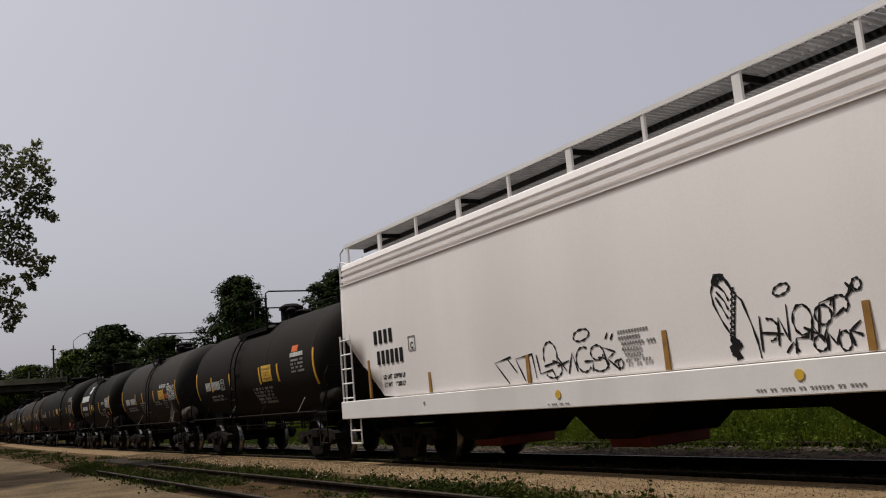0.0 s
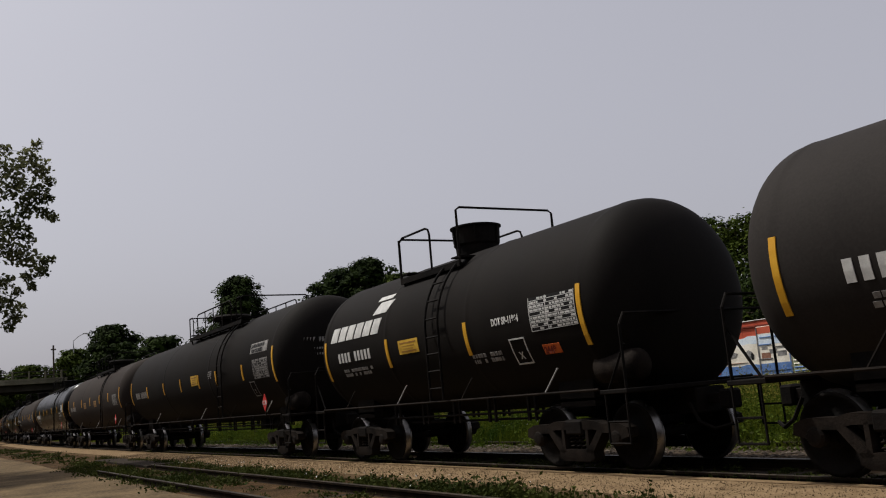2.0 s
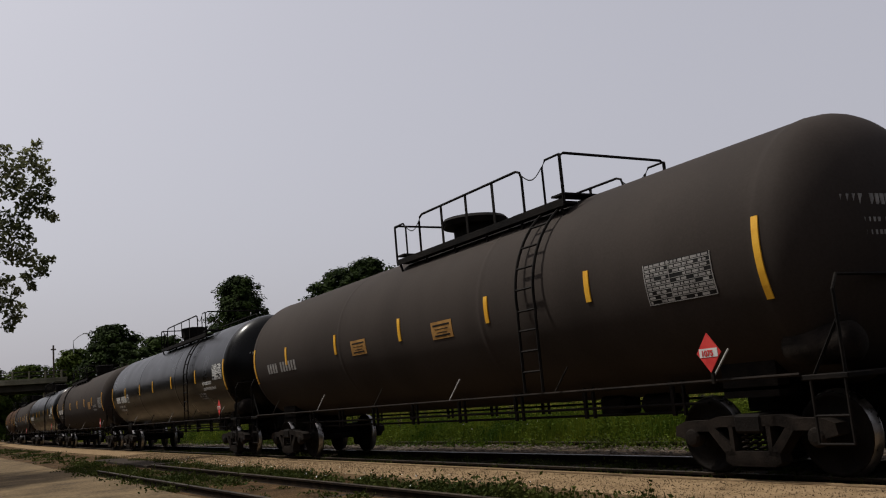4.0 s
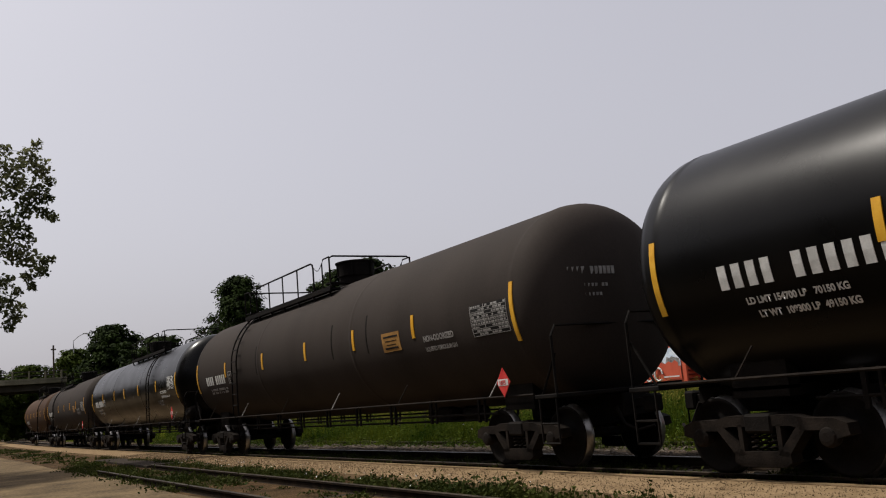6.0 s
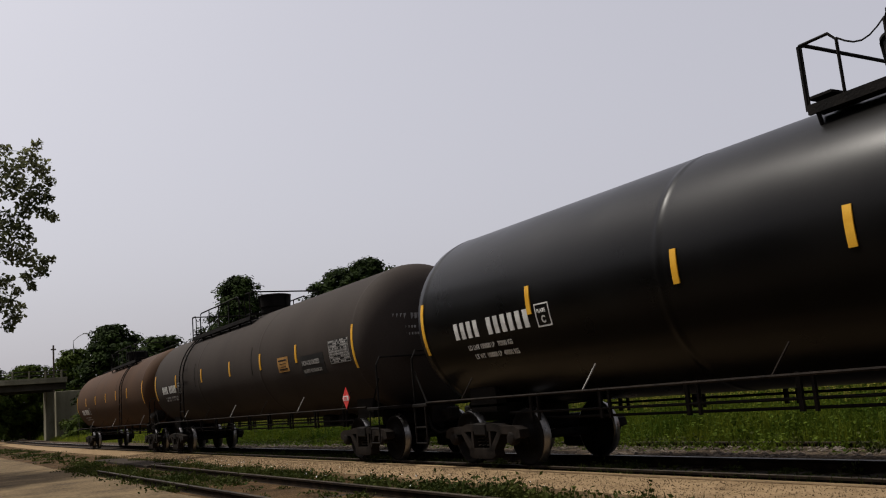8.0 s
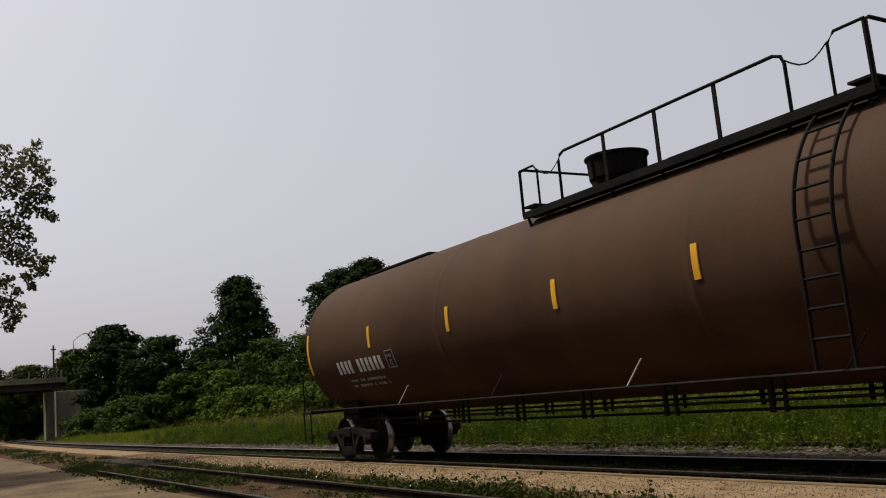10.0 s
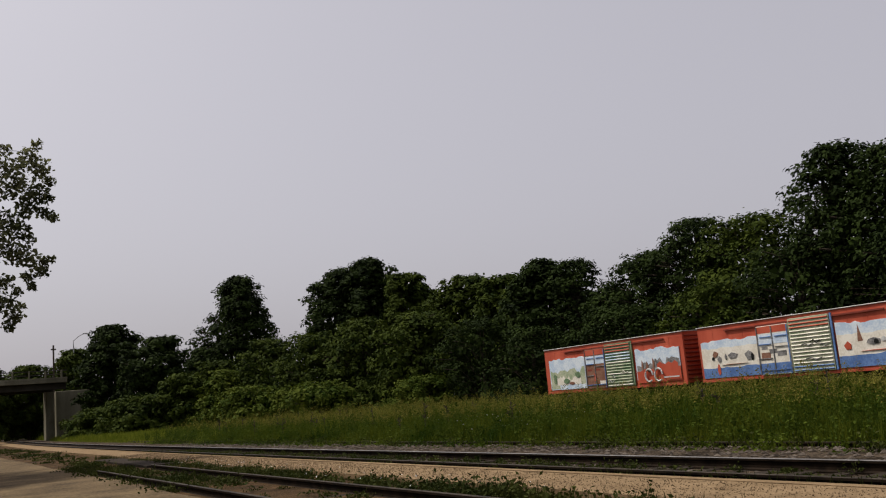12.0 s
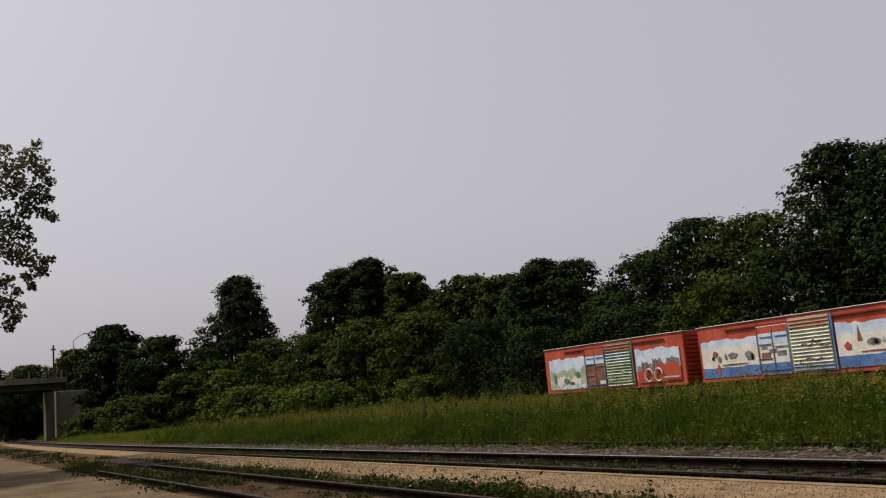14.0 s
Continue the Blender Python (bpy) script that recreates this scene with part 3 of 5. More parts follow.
    # ends: ladders, corner posts, platforms
    for e in (0, 1):
        fx = (lambda q: o + q) if e == 0 else (lambda q: o + L - q)
        for s in (-1, 1):
            bm = B()
            for q in (.02, .55):
                tube(bm, [(fx(q), s * 1.56, 1.25), (fx(q), s * 1.56, 2.65)], .02, 5)
            for k in range(5):
                tube(bm, [(fx(.02), s * 1.56, 1.35 + k * .3), (fx(.55), s * 1.56, 1.35 + k * .3)], .016, 5)
            part("side_ladder", bm, "white", car, "white side ladder")
            bm = B()
            tube(bm, [(fx(.22), s * 1.35, 4.2), (fx(.02), s * 1.42, 4.26), (fx(.02), s * 1.42, 4.45), (fx(.3), s * 1.43, 4.56)], .02, 6)
            tube(bm, [(fx(.04), s * 1.5, 1.25), (fx(.04), s * 1.46, 4.24)], .022, 6)
            part("corner_handrail", bm, "white", car)
            bm = B()
            for q in (.25, .75):
                tube(bm, [(fx(q), s * 1.54, .95), (fx(q), s * 1.54, .42)], .018, 5)
            for zz in (.42, .68):
                tube(bm, [(fx(.25), s * 1.54, zz), (fx(.75), s * 1.54, zz)], .018, 5)
            part("stirrup", bm, "white", car)
        bm = box(B(), fx(.05), fx(1.9), -1.5, 1.5, 1.05, 1.12, .01)
        part("end_platform", bm, "steel", car)
        for q in (-.5, .38):
            part("end_brace", prism(B(), [(fx(.9), 1.1), (fx(1.02), 1.1), (fx(.42), 2.6), (fx(.3), 2.6)], q, q + .12), "hopper", car)
        add_truck(car, fx(1.9))
    couplers(car, L / 2 - .1)
    return car, o


hopper, HO = hopper_car()


# ---- ground and tracks ----
def strip(name, y0, y1, z0, z1, mat, label, category, xs, follow=True, edge=0.0):
    """A long slab beside the line."""
    bm = B()
    rng = random.Random(7)
    rows = []
    for x in xs:
        b = bend(x) if follow else 0
        e0, e1 = rng.uniform(-edge, edge), rng.uniform(-edge, edge)
        rows.append([bm.verts.new((x, y + b, z)) for y, z in ((y0 + e0, z0), (y0 + e0, z1), (y1 + e1, z1), (y1 + e1, z0))])
    for a, b in zip(rows, rows[1:]):
        for k in range(3):
            bm.faces.new((a[k], b[k], b[k + 1], a[k + 1]))
    bm.faces.new(rows[0])
    bm.faces.new(rows[-1][::-1])
    bmesh.ops.recalc_face_normals(bm, faces=bm.faces[:])
    return setting(name, bm, mat, label, category)


FAR_XS = [-320 + 5 * k for k in range(56)] + [-40 + .5 * k for k in range(91)] + [6 + 12 * k for k in range(26)]

bm = B()
g = [bm.verts.new(p) for p in ((-2500, -1500, -.32), (2500, -1500, -.32), (2500, 3000, -.32), (-2500, 3000, -.32))]
bm.faces.new(g)
setting("ground", bm, "ground", "rough dark green and brown grassland", "ground")
strip("ballast_bed", 8.0, 13.1, -.5, -.17, "ballast", "grimy ballast bed with weeds", "ballast", FAR_XS, edge=.12)
strip("strip_edge", 8.245, 8.4, -.5, -.04, "concrete", "narrow concrete edge beside the main line", "kerb", FAR_XS, edge=.008)
strip("pavement_strip", 6.95, 8.225, -.5, -.05, "concrete", "tan concrete strip between the tracks", "pavement", FAR_XS, edge=.03)
strip("siding_bed", 3.9, 7.0, -.5, -.14, "dirt", "dry dirt and weeds round a disused siding", "dirt", FAR_XS)
strip("pavement", -14, 4.15, -.5, -.09, "pavement", "pale worn pavement, darkened in colour for tree shade", "pavement", [-320, -120, -60, -45, -38, -34, -30, -26, -22, -19, -17, -15, -12, -6, 20, 100, 300], False, .12)


def rail(name, y, x0, x1, label, step=2.0, top="dulltop"):
    """Flat-bottom rail with foot, web and head."""
    sec = [(-.07, -.16), (.07, -.16), (.07, -.148), (.012, -.13), (.012, -.045), (.036, -.035), (.036, -.006), (.026, 0), (-.026, 0), (-.036, -.006), (-.036, -.035), (-.012, -.045), (-.012, -.13), (-.07, -.148)]
    n = int((x1 - x0) / step)
    vs, fs = [], []
    for i in range(n + 1):
        x = x0 + (x1 - x0) * i / n
        vs += [(x, y + bend(x) + a, z) for a, z in sec]
    m = len(sec)
    for i in range(n):
        for k in range(m):
            fs.append((i * m + k, i * m + (k + 1) % m, (i + 1) * m + (k + 1) % m, (i + 1) * m + k))
    ob = sheet(name, vs, fs, "rail")
    ob.data.materials.append(M[top])
    for i, p in enumerate(ob.data.polygons):
        if i % m in (6, 7, 8):
            p.material_index = 1
    return tagged(ob, label, "rail", kind="structure")


rail("rail", TRACK_Y - .755, -320, 320, "dark main line rail beside the concrete strip")
rail("rail", TRACK_Y + .755, -320, 320, "worn main line rail on ballast", 2.0, "railtop")
for y in (5.87, 4.40):
    rail("rail", y, -27, 60, "rusty siding rail in dirt and weeds", 1.0)
rail("rail", 13.2, -70, 60, "overgrown rusty rail at the field's edge", 2.0).location.z = -.09


def tracks_ties():
    tie = simple_mesh("tie", box(B(), -.11, .11, -1.28, 1.28, -.3, -.165, .015), "tie")
    rng = random.Random(3)
    for name, y, x0, n in (("main_line_ties", TRACK_Y, -70, 140), ("siding_ties", 5.13, -26, 50)):
        holder = tagged(new(name), "weathered timber ties under the rails", "ties", kind="structure")
        for k in range(n):
            x = x0 + k * .54
            t = new("tie", tie)
            t.parent = holder
            t.matrix_basis = pose(x, y + bend(x) + rng.uniform(-.04, .04), rng.uniform(0, .03), 0, 0, rng.uniform(-2, 2))


tracks_ties()


# ---- trees ----
def leaves_mesh(name, centres, sizes, rng, up=.35, out=None):
    """Four-cornered bent leaves; out: the way each one roughly faces."""
    n = len(centres)
    nor = rng.normal(size=(n, 3))
    nor[:, 2] += up
    nor /= np.linalg.norm(nor, axis=1)[:, None]
    if out is not None:
        nor = nor * .55 + out
        nor /= np.linalg.norm(nor, axis=1)[:, None]
    a = np.cross(nor, rng.normal(size=(n, 3)))
    a /= np.linalg.norm(a, axis=1)[:, None]
    b = np.cross(nor, a)
    s = sizes[:, None]
    v = np.stack([centres - a * s, centres + b * s * .55 + nor * s * .12, centres + a * s, centres - b * s * .55 + nor * s * .12], 1).reshape(-1, 3)
    me = bpy.data.meshes.new(name)
    me.vertices.add(n * 4)
    me.vertices.foreach_set("co", v.ravel())
    me.loops.add(n * 4)
    me.loops.foreach_set("vertex_index", np.arange(n * 4))
    me.polygons.add(n)
    me.polygons.foreach_set("loop_start", np.arange(n) * 4)
    me.update(calc_edges=True)
    return me


def envelope(shape, u):
    """How wide a crown is at the share u of its height, as a share of its widest."""
    if shape == "bush":
        return math.sqrt(max(0, 1 - u * u)) * .94 + .06
    if shape == "spire":
        return (1 - u) ** .5 * min(1, .6 + 2 * u) * 1.2
    return math.sqrt(max(0, 4 * u ** .8 * (1 - u ** .8))) * .95 + .05


def tree_parts(parent, height, width, seed, leaf, count, size, base=.18, shape="round"):
    """A tapered trunk, limbs to each leaf clump, and a crown of clumps set over an uneven envelope."""
    rng = np.random.default_rng(seed)
    bm = B()
    top = height * .8
    pts = [(rng.normal() * .02 * height * k / 6, rng.normal() * .02 * height * k / 6, top * k / 6) for k in range(7)]
    for (p, q, r) in [(pts[k], pts[k + 1], .022 * height * (1 - k / 7.5)) for k in range(6)]:
        tube(bm, [p, q], max(r, .03), 7)
    rc = min(1.0, max(.42, width * .075))
    crown = height * (1 - base)
    n = int(math.pi * width * crown / (rc * rc * 2.0))
    wave = rng.uniform(0, math.tau, 4)
    clumps = []
    for k in range(n):
        u = (k + rng.uniform(0, 1)) / n
        u = u if shape != "bush" else u ** 1.15
        ang = rng.uniform(0, math.tau)
        bump = 1 + .16 * math.sin(3 * ang + wave[0] + 6 * u) + .14 * math.sin(11 * u + 2 * ang + wave[1]) + .08 * math.sin(5 * ang - 9 * u + wave[2]) + rng.normal() * .07
        rad = max(0, width / 2 * envelope(shape, u) * bump - rc * .45)
        rad *= 1 - .5 * rng.uniform(0, 1) ** 2
        z = base * height + u * crown + rng.normal() * rc * .5
        r = rc * rng.uniform(.5, 1.5)
        z = min(z, height - r * .6)
        c = np.array([math.cos(ang) * rad, math.sin(ang) * rad, max(z, r * .5)])
        o = np.array([math.cos(ang) * (1 - u * .7), math.sin(ang) * (1 - u * .7), -.15 + 1.1 * u])
        clumps.append((c, r, o / np.linalg.norm(o)))
        if k % 4 == 0:
            tube(bm, [(0, 0, max(.1, u - .2) * top), tuple(c * np.array([.55, .55, 1]) - np.array([0, 0, .03 * height])), tuple(c)], max(.025, .004 * height), 4)
    part("trunk", bm, "bark", parent, "dark trunk and limbs")
    area = sum(r * r for c, r, o in clumps)
    cs, outs = [], []
    for c, r, o in clumps:
        per = int(count * r * r / area) + 8
        d = rng.normal(size=(per * 2, 3))
        d /= np.linalg.norm(d, axis=1)[:, None]
        d = d[(d @ o + d[:, 2] * .5) > -.35][:per]
        m = len(d)
        k = rng.uniform(.1, 1.3, size=(m, 1)) ** .6
        w = 1 + .25 * np.sin(d[:, :1] * 6 + seed) * np.cos(d[:, 1:2] * 7 + seed)
        cs.append(c + d * k * w * r * np.array([1, 1, .72]))
        outs.append(d * .8 + o * .3 + np.array([0, 0, .25]))
    # a sparse inner mass that shuts the gaps
    m = count // 14
    u, ang = rng.uniform(.02, .9, m), rng.uniform(0, math.tau, m)
    rad = width * .36 * np.array([envelope(shape, q) for q in u]) * np.sqrt(rng.uniform(0, 1, m))
    inner = np.stack([np.cos(ang) * rad, np.sin(ang) * rad, base * height + u * crown], 1)
    sizes = np.concatenate([size * rng.uniform(.6, 1.3, sum(map(len, cs))), size * rng.uniform(1.5, 2.6, m)])
    out = np.concatenate(outs + [rng.normal(size=(m, 3)) * .6])
    cs = np.concatenate(cs + [inner])
    cs[:, 2] = np.maximum(cs[:, 2], .1)
    me = leaves_mesh("crown", cs, sizes, rng, .35, out)
    me.materials.append(M[leaf])
    ob = new("crown", me)
    ob.parent = parent


WOOD = [   # x, y, height, width, foliage
    (-125.9, 22.9, 14.4, 7.3, "leaf_dark"), (-119.0, 26.8, 11.9, 8.0, "leaf_dark"), (-150.5, 21.6, 13.3, 7.0, "leaf_mid"), (-133.3, 42.8, 22.1, 11.5, "leaf_dark"),
    (-130.3, 36.4, 11.0, 7.0, "leaf_dark"), (-107.6, 48.4, 18.8, 9.3, "leaf_dark"), (-104.2, 51.0, 19.7, 7.7, "leaf_dark"), (-98.3, 53.6, 16.8, 7.5, "leaf_mid"),
    (-88.0, 55.5, 14.8, 9.0, "leaf_mid"), (-80.5, 55.9, 13.7, 8.0, "leaf_mid"), (-73.2, 55.7, 14.1, 7.5, "leaf_dark"), (-68.0, 55.9, 13.3, 6.5, "leaf_dark"),
    (-62.9, 55.7, 9.8, 6.5, "leaf_dark"), (-55.9, 54.4, 11.9, 8.0, "leaf_dark"), (-50.4, 54.1, 13.5, 8.0, "leaf_dark"), (-44.5, 54.0, 12.6, 8.5, "leaf_mid"),
    (-35.0, 51.2, 15.1, 6.5, "leaf_dark"), (-31.0, 51.0, 13.9, 8.0, "leaf_dark"), (-169.2, 16.6, 12.4, 9.9, "leaf_mid"), (-165, 9.0, 12.0, 9.5, "leaf_mid"),
]
UNDERGROWTH = [   # x, y, height, width, foliage
    (-105.5, 37.7, 9.9, 9.4, "leaf_mid"), (-96.1, 39.9, 9.6, 9.6, "leaf_mid"), (-88.5, 42.1, 10.3, 9.7, "leaf_mid"), (-80.4, 44.7, 9.9, 9.8, "leaf_mid"),
    (-72.1, 46.9, 8.2, 9.2, "leaf_dark"), (-64.5, 47.3, 6.5, 7.6, "leaf_dark"), (-53.5, 48.5, 7.0, 8.8, "leaf_dark"), (-44.8, 48.8, 7.5, 8.1, "leaf_mid"),
    (-36.7, 48.5, 9.0, 8.4, "leaf_dark"), (-28, 49, 10, 8.5, "leaf_dark"), (-108.6, 27.3, 6.4, 7.2, "leaf_mid"), (-101.6, 30.4, 6.3, 5.0, "leaf_light"),
    (-94.8, 31.7, 4.0, 8.5, "leaf_light"), (-85.7, 35.4, 3.6, 8.0, "leaf_light"), (-110, 22.5, 4.2, 7.5, "leaf_mid"), (-119, 19.8, 3.4, 7, "leaf_mid"), (-113, 33, 8, 8, "leaf_mid"), (-75, 41.5, 3.2, 7, "leaf_light"),
    (-188, 13, 8, 13, "leaf_mid"), (-190, 23, 9, 14, "leaf_mid"), (-185, 4, 9, 13, "leaf_mid"),
]


def plant_trees():
    for i, (x, y, h, w, leaf) in enumerate(WOOD):
        far = math.hypot(x, y) > 90
        shape = "spire" if h > 21 else "round"
        t = thing("tree", pose(x, y, -.35), "tall dark green tree with a pointed crown" if shape == "spire" else "tall dark green tree with an uneven crown", "tree", "trees behind the field")
        tree_parts(t, h + .35, w * 1.18, 140 + i, leaf, int(11000 * max(.7, min(1.8, (h + 1) * w / 110))), .27 if far else .175, .12, shape)
    for i, (x, y, h, w, leaf) in enumerate(UNDERGROWTH):
        far = math.hypot(x, y) > 90
        t = thing("bush", pose(x, y, -.35), "low yellow-green leafy bush beside the field" if leaf == "leaf_light" else "dense dark green bush at the wood's edge", "bush", "bushes behind the field")
        tree_parts(t, h + .35, w * 1.2, 170 + i, leaf, int(8200 * max(.6, min(1.8, (h + 1) * w / 100))), .225 if far else .155, .04, "bush")


plant_trees()


# ---- lettering and plates on the cars ----
def stuff(ob):
    return tagged(ob, kind="stuff")


def data_panel(car, x0, x1, z0, z1, mat="letter", plate=None):
    """A stencilled table: frame, lines and rows of unreadable entries."""
    host = part("data_panel", patch(B(), x0, x1, z0, z1, .005, 6), plate or "ink", car, "stencilled data table")
    rng = random.Random(int(x0 * 100))
    bm = B()
    for x in (x0, x0 + (x1 - x0) * .38, x1 - .012):
        patch(bm, x, x + .012, z0, z1, .009, 4)
    n = 9
    dz = (z1 - z0) / n
    for k in range(n):
        z = z0 + k * dz
        patch(bm, x0, x1, z, z + .008, .009, 1)
        x = x0 + .03
        while x < x1 - .06:
            w = rng.uniform(.03, .11)
            if rng.random() < .75:
                patch(bm, x, min(x + w, x1 - .02), z + dz * .28, z + dz * .8, .009, 1)
            x += w + .02
    stuff(part("panel_mark", bm, mat, host))
    return host


def text_block(car, x0, x1, z1, lines, h=.06, gap=.09, mat="worn", seed=1):
    rng = random.Random(seed)
    bm = B()
    for k in range(lines):
        x = x0 + rng.uniform(0, .08)
        end = x1 - rng.uniform(0, (x1 - x0) * .25)
        while x < end:
            w = rng.uniform(.03, .09)
            patch(bm, x, min(x + w, end), z1 - k * gap - h, z1 - k * gap, .008, 1)
            x += w + rng.choice((.02, .025, .03, .14))
    return stuff(part("stencil_text", bm, mat, car, "faded stencilled lines"))


def sticker(car, x0, x1, z0, z1, mat="label"):
    host = part("warning_label", patch(B(), x0, x1, z0, z1, .006, 4), mat, car, "yellow warning label" if mat == "label" else "faded orange label")
    bm = B()
    dz = (z1 - z0) / 5
    for k, f in enumerate((.8, .55, .7, .9)):
        xm, w = (x0 + x1) / 2, (x1 - x0) * f / 2 * .9
        patch(bm, xm - w, xm + w, z0 + dz * (k + .7), z0 + dz * (k + .7) + dz * (.45 if k in (0, 3) else .18), .010, 1)
    stuff(part("label_mark", bm, "oldlabel" if mat == "label" else "ink", host))


def placard(car, x, z, number, flat, s=.18):
    bm = prism(B(), [(x - s, z), (x, z - s * 1.25), (x + s, z), (x, z + s * 1.25)], flat, flat + .012)
    host = part("placard", bm, "red", car, "red diamond hazard placard")
    bm = prism(B(), [(x - s * .75, z - .05), (x + s * .75, z - .05), (x + s * .75, z + .05), (x - s * .75, z + .05)], flat - .004, flat)
    part("number_field", bm, "letter", host)
    words("placard_number", number, x - .105, z - .035, .09, "red", host, flat=flat - .008)
    bm = box(B(), x - .02, x + .02, flat + .012, flat + .04, 1.1, z)
    part("placard_holder", bm, "frame", car)


def plate_box(car, x, z, s=.16, mat="letter", letter="C"):
    """A small square outline with a letter."""
    bm = B()
    for a, b, c, d in ((x - s, x + s, z - s, z - s + .02), (x - s, x + s, z + s - .02, z + s), (x - s, x - s + .02, z - s, z + s), (x + s - .02, x + s, z - s, z + s)):
        patch(bm, a, b, c, d, .008, 2)
    host = part("plate_outline", bm, mat, car, "small stencilled outline box")
    if letter == "C":
        words("plate_text", "PLATE", x - .12, z + .04, .075, mat, host)
    words("plate_letter", letter, x - .045, z - .11, .14, mat, host)


def number(car, x0, x1, z, pattern, h=.27, mat="letter"):
    stuff(part("fleet_mark", marks(B(), x0, z, pattern, h, (x1 - x0) / len(pattern)), mat, car, "row of stencilled fleet characters"))


def reservoir(car, half, gusset=False):
    bm = lathe(B(), [(half - .25, .05), (half - .22, .16), (half - .15, .22), (half + .55, .22), (half + .62, .16), (half + .65, .05)], "x", (0, -1.05, 1.42), 18)
    part("air_reservoir", bm, "stone" if gusset else "frame", car, "dusty grey air reservoir", smooth=True)
    if not gusset:
        return
    bm = prism(B(), [(half - .85, 1.12), (half - .58, 1.12), (half - .45, 1.45), (half - .6, 1.55), (half - .72, 1.85), (half - .92, 1.5)], -1.44, -1.40)
    part("bolster_web", bm, "stone", car, "pale gusset plate")


def use(r, z):
    global RT, ZC
    RT, ZC = r, z


def slant(bm):
    for v in bm.verts:
        v.co.x += (v.co.z - 2.9) * .9
    return bm


use(1.43, 2.33)
# black short car
number(c2, -4.05, -2.5, 2.0, "#### ######", .25)
plate_box(c2, -2.25, 2.12)
text_block(c2, -3.75, -2.1, 1.82, 2, seed=2)
sticker(c2, 1.35, 2.1, 2.0, 2.42)
text_block(c2, .4, 2.2, 1.86, 5, seed=3)
text_block(c2, 3.55, 4.5, 2.42, 4, .05, .09, seed=44)
part("orange_panel", patch(B(), 3.6, 4.0, 2.6, 2.75), "orange", c2, "orange number panel")
text_block(c2, 3.5, 4.4, 2.58, 1, .1, mat="letter", seed=4)
reservoir(c2, h2)
# molten sulfur car
use(1.45, 2.35)
number(c3, -4.09, -2.2, 1.98, "#### #####", .24)
text_block(c3, -3.9, -2.0, 1.86, 2, seed=5)
words("cargo_text", "MOLTEN SULFUR", 2.42, 2.42, .17, "letter", c3, label="white stencilled cargo words", squash=.78)
sticker(c3, 2.13, 2.85, 2.0, 2.34)
part("orange_panel", patch(B(), 3.09, 3.5, 2.02, 2.18), "orange", c3, "orange number panel")
words("panel_number", "2448", 3.13, 2.045, .15, "boxred_dark", c3, off=.016)
data_panel(c3, 3.59, 4.66, 1.93, 2.46)
text_block(c3, 3.6, 4.1, 2.54, 1, mat="letter", seed=6)
text_block(c3, -1.31, .02, 2.0, 6, .045, .08, seed=7)
text_block(c3, 1.41, 2.44, 1.95, 2, .05, .08, seed=8)
text_block(c3, 2.7, 3.4, 1.95, 4, .035, .08, seed=9)
plate_box(c3, 3.85, 1.7, .2, "worn", "X")
reservoir(c3, h3, True)
# black car with emblem
use(1.48, 2.37)
for k in range(6):
    x = -4.17 + k * .4
    bm = patch(B(), x, x + .33, 2.56, 2.86, .008, 4)
    for v in bm.verts:
        v.co.x += (v.co.z - 2.56) * .35
    part("emblem_letter", bm, "letter", c4, "white slanted maker's bar")
part("emblem_upper", slant(patch(B(), -2.5, -1.85, 3.22, 3.30, .008, 2)), "letter", c4, "white slanted emblem")
part("emblem_lower", slant(patch(B(), -2.25, -1.65, 2.95, 3.18, .008, 3)), "letter", c4, "white slanted emblem")
number(c4, -3.81, -2.2, 2.1, "#### #####", .2)
text_block(c4, -3.7, -2.0, 1.95, 2, seed=12)
sticker(c4, -.99, -.22, 2.06, 2.32)
words("permit_text", "DOT SP-11864", 2.25, 2.25, .15, "letter", c4, label="white stencilled permit words", squash=.8)
data_panel(c4, 3.28, 4.37, 2.05, 2.55)
plate_box(c4, 2.82, 1.8, .2, "letter", "X")
part("orange_panel", patch(B(), 3.4, 3.8, 1.7, 1.84), "orange", c4, "orange number panel")
words("panel_number", "2448", 3.43, 1.715, .14, "boxred_dark", c4, off=.016)
text_block(c4, 1.45, 2.5, 1.85, 2, seed=14)
reservoir(c4, h4)

use(1.58, 2.53)
# long cars
number(c5, -7.9, -5.9, 2.15, "#### ######", .24, "worn")
sticker(c5, .82, 1.58, 2.24, 2.56)
text_block(c5, 2.85, 3.3, 2.58, 4, .04, .06, seed=15)
part("cargo_plate", patch(B(), 7.0, 8.35, 2.78, 3.05, .005, 4), "worn", c5, "grimy pale lettering panel")
words("cargo_text", "LIQUEFIED PETROLEUM GAS", 7.03, 2.93, .12, "ink", c5, label="black stencilled cargo words", squash=.72)
words("cargo_text", "NON ODORIZED", 7.1, 2.8, .13, "ink", c5, squash=.9)
data_panel(c5, 7.2, 8.4, 2.1, 2.62, "worn")
plate_box(c5, 6.88, 1.85, .2, "worn", "X")
placard(c5, 8.1, 1.45, "1075", -1.6)
reservoir(c5, h5)
number(c6, -7.4, -5.4, 2.15, "#### ######", .24, "worn")
sticker(c6, -2.2, -1.5, 2.2, 2.5, "oldlabel")
sticker(c6, 1.2, 1.9, 2.2, 2.5, "oldlabel")
data_panel(c6, 6.6, 7.7, 2.1, 2.6, "worn")
placard(c6, 7.5, 1.45, "1075", -1.6)
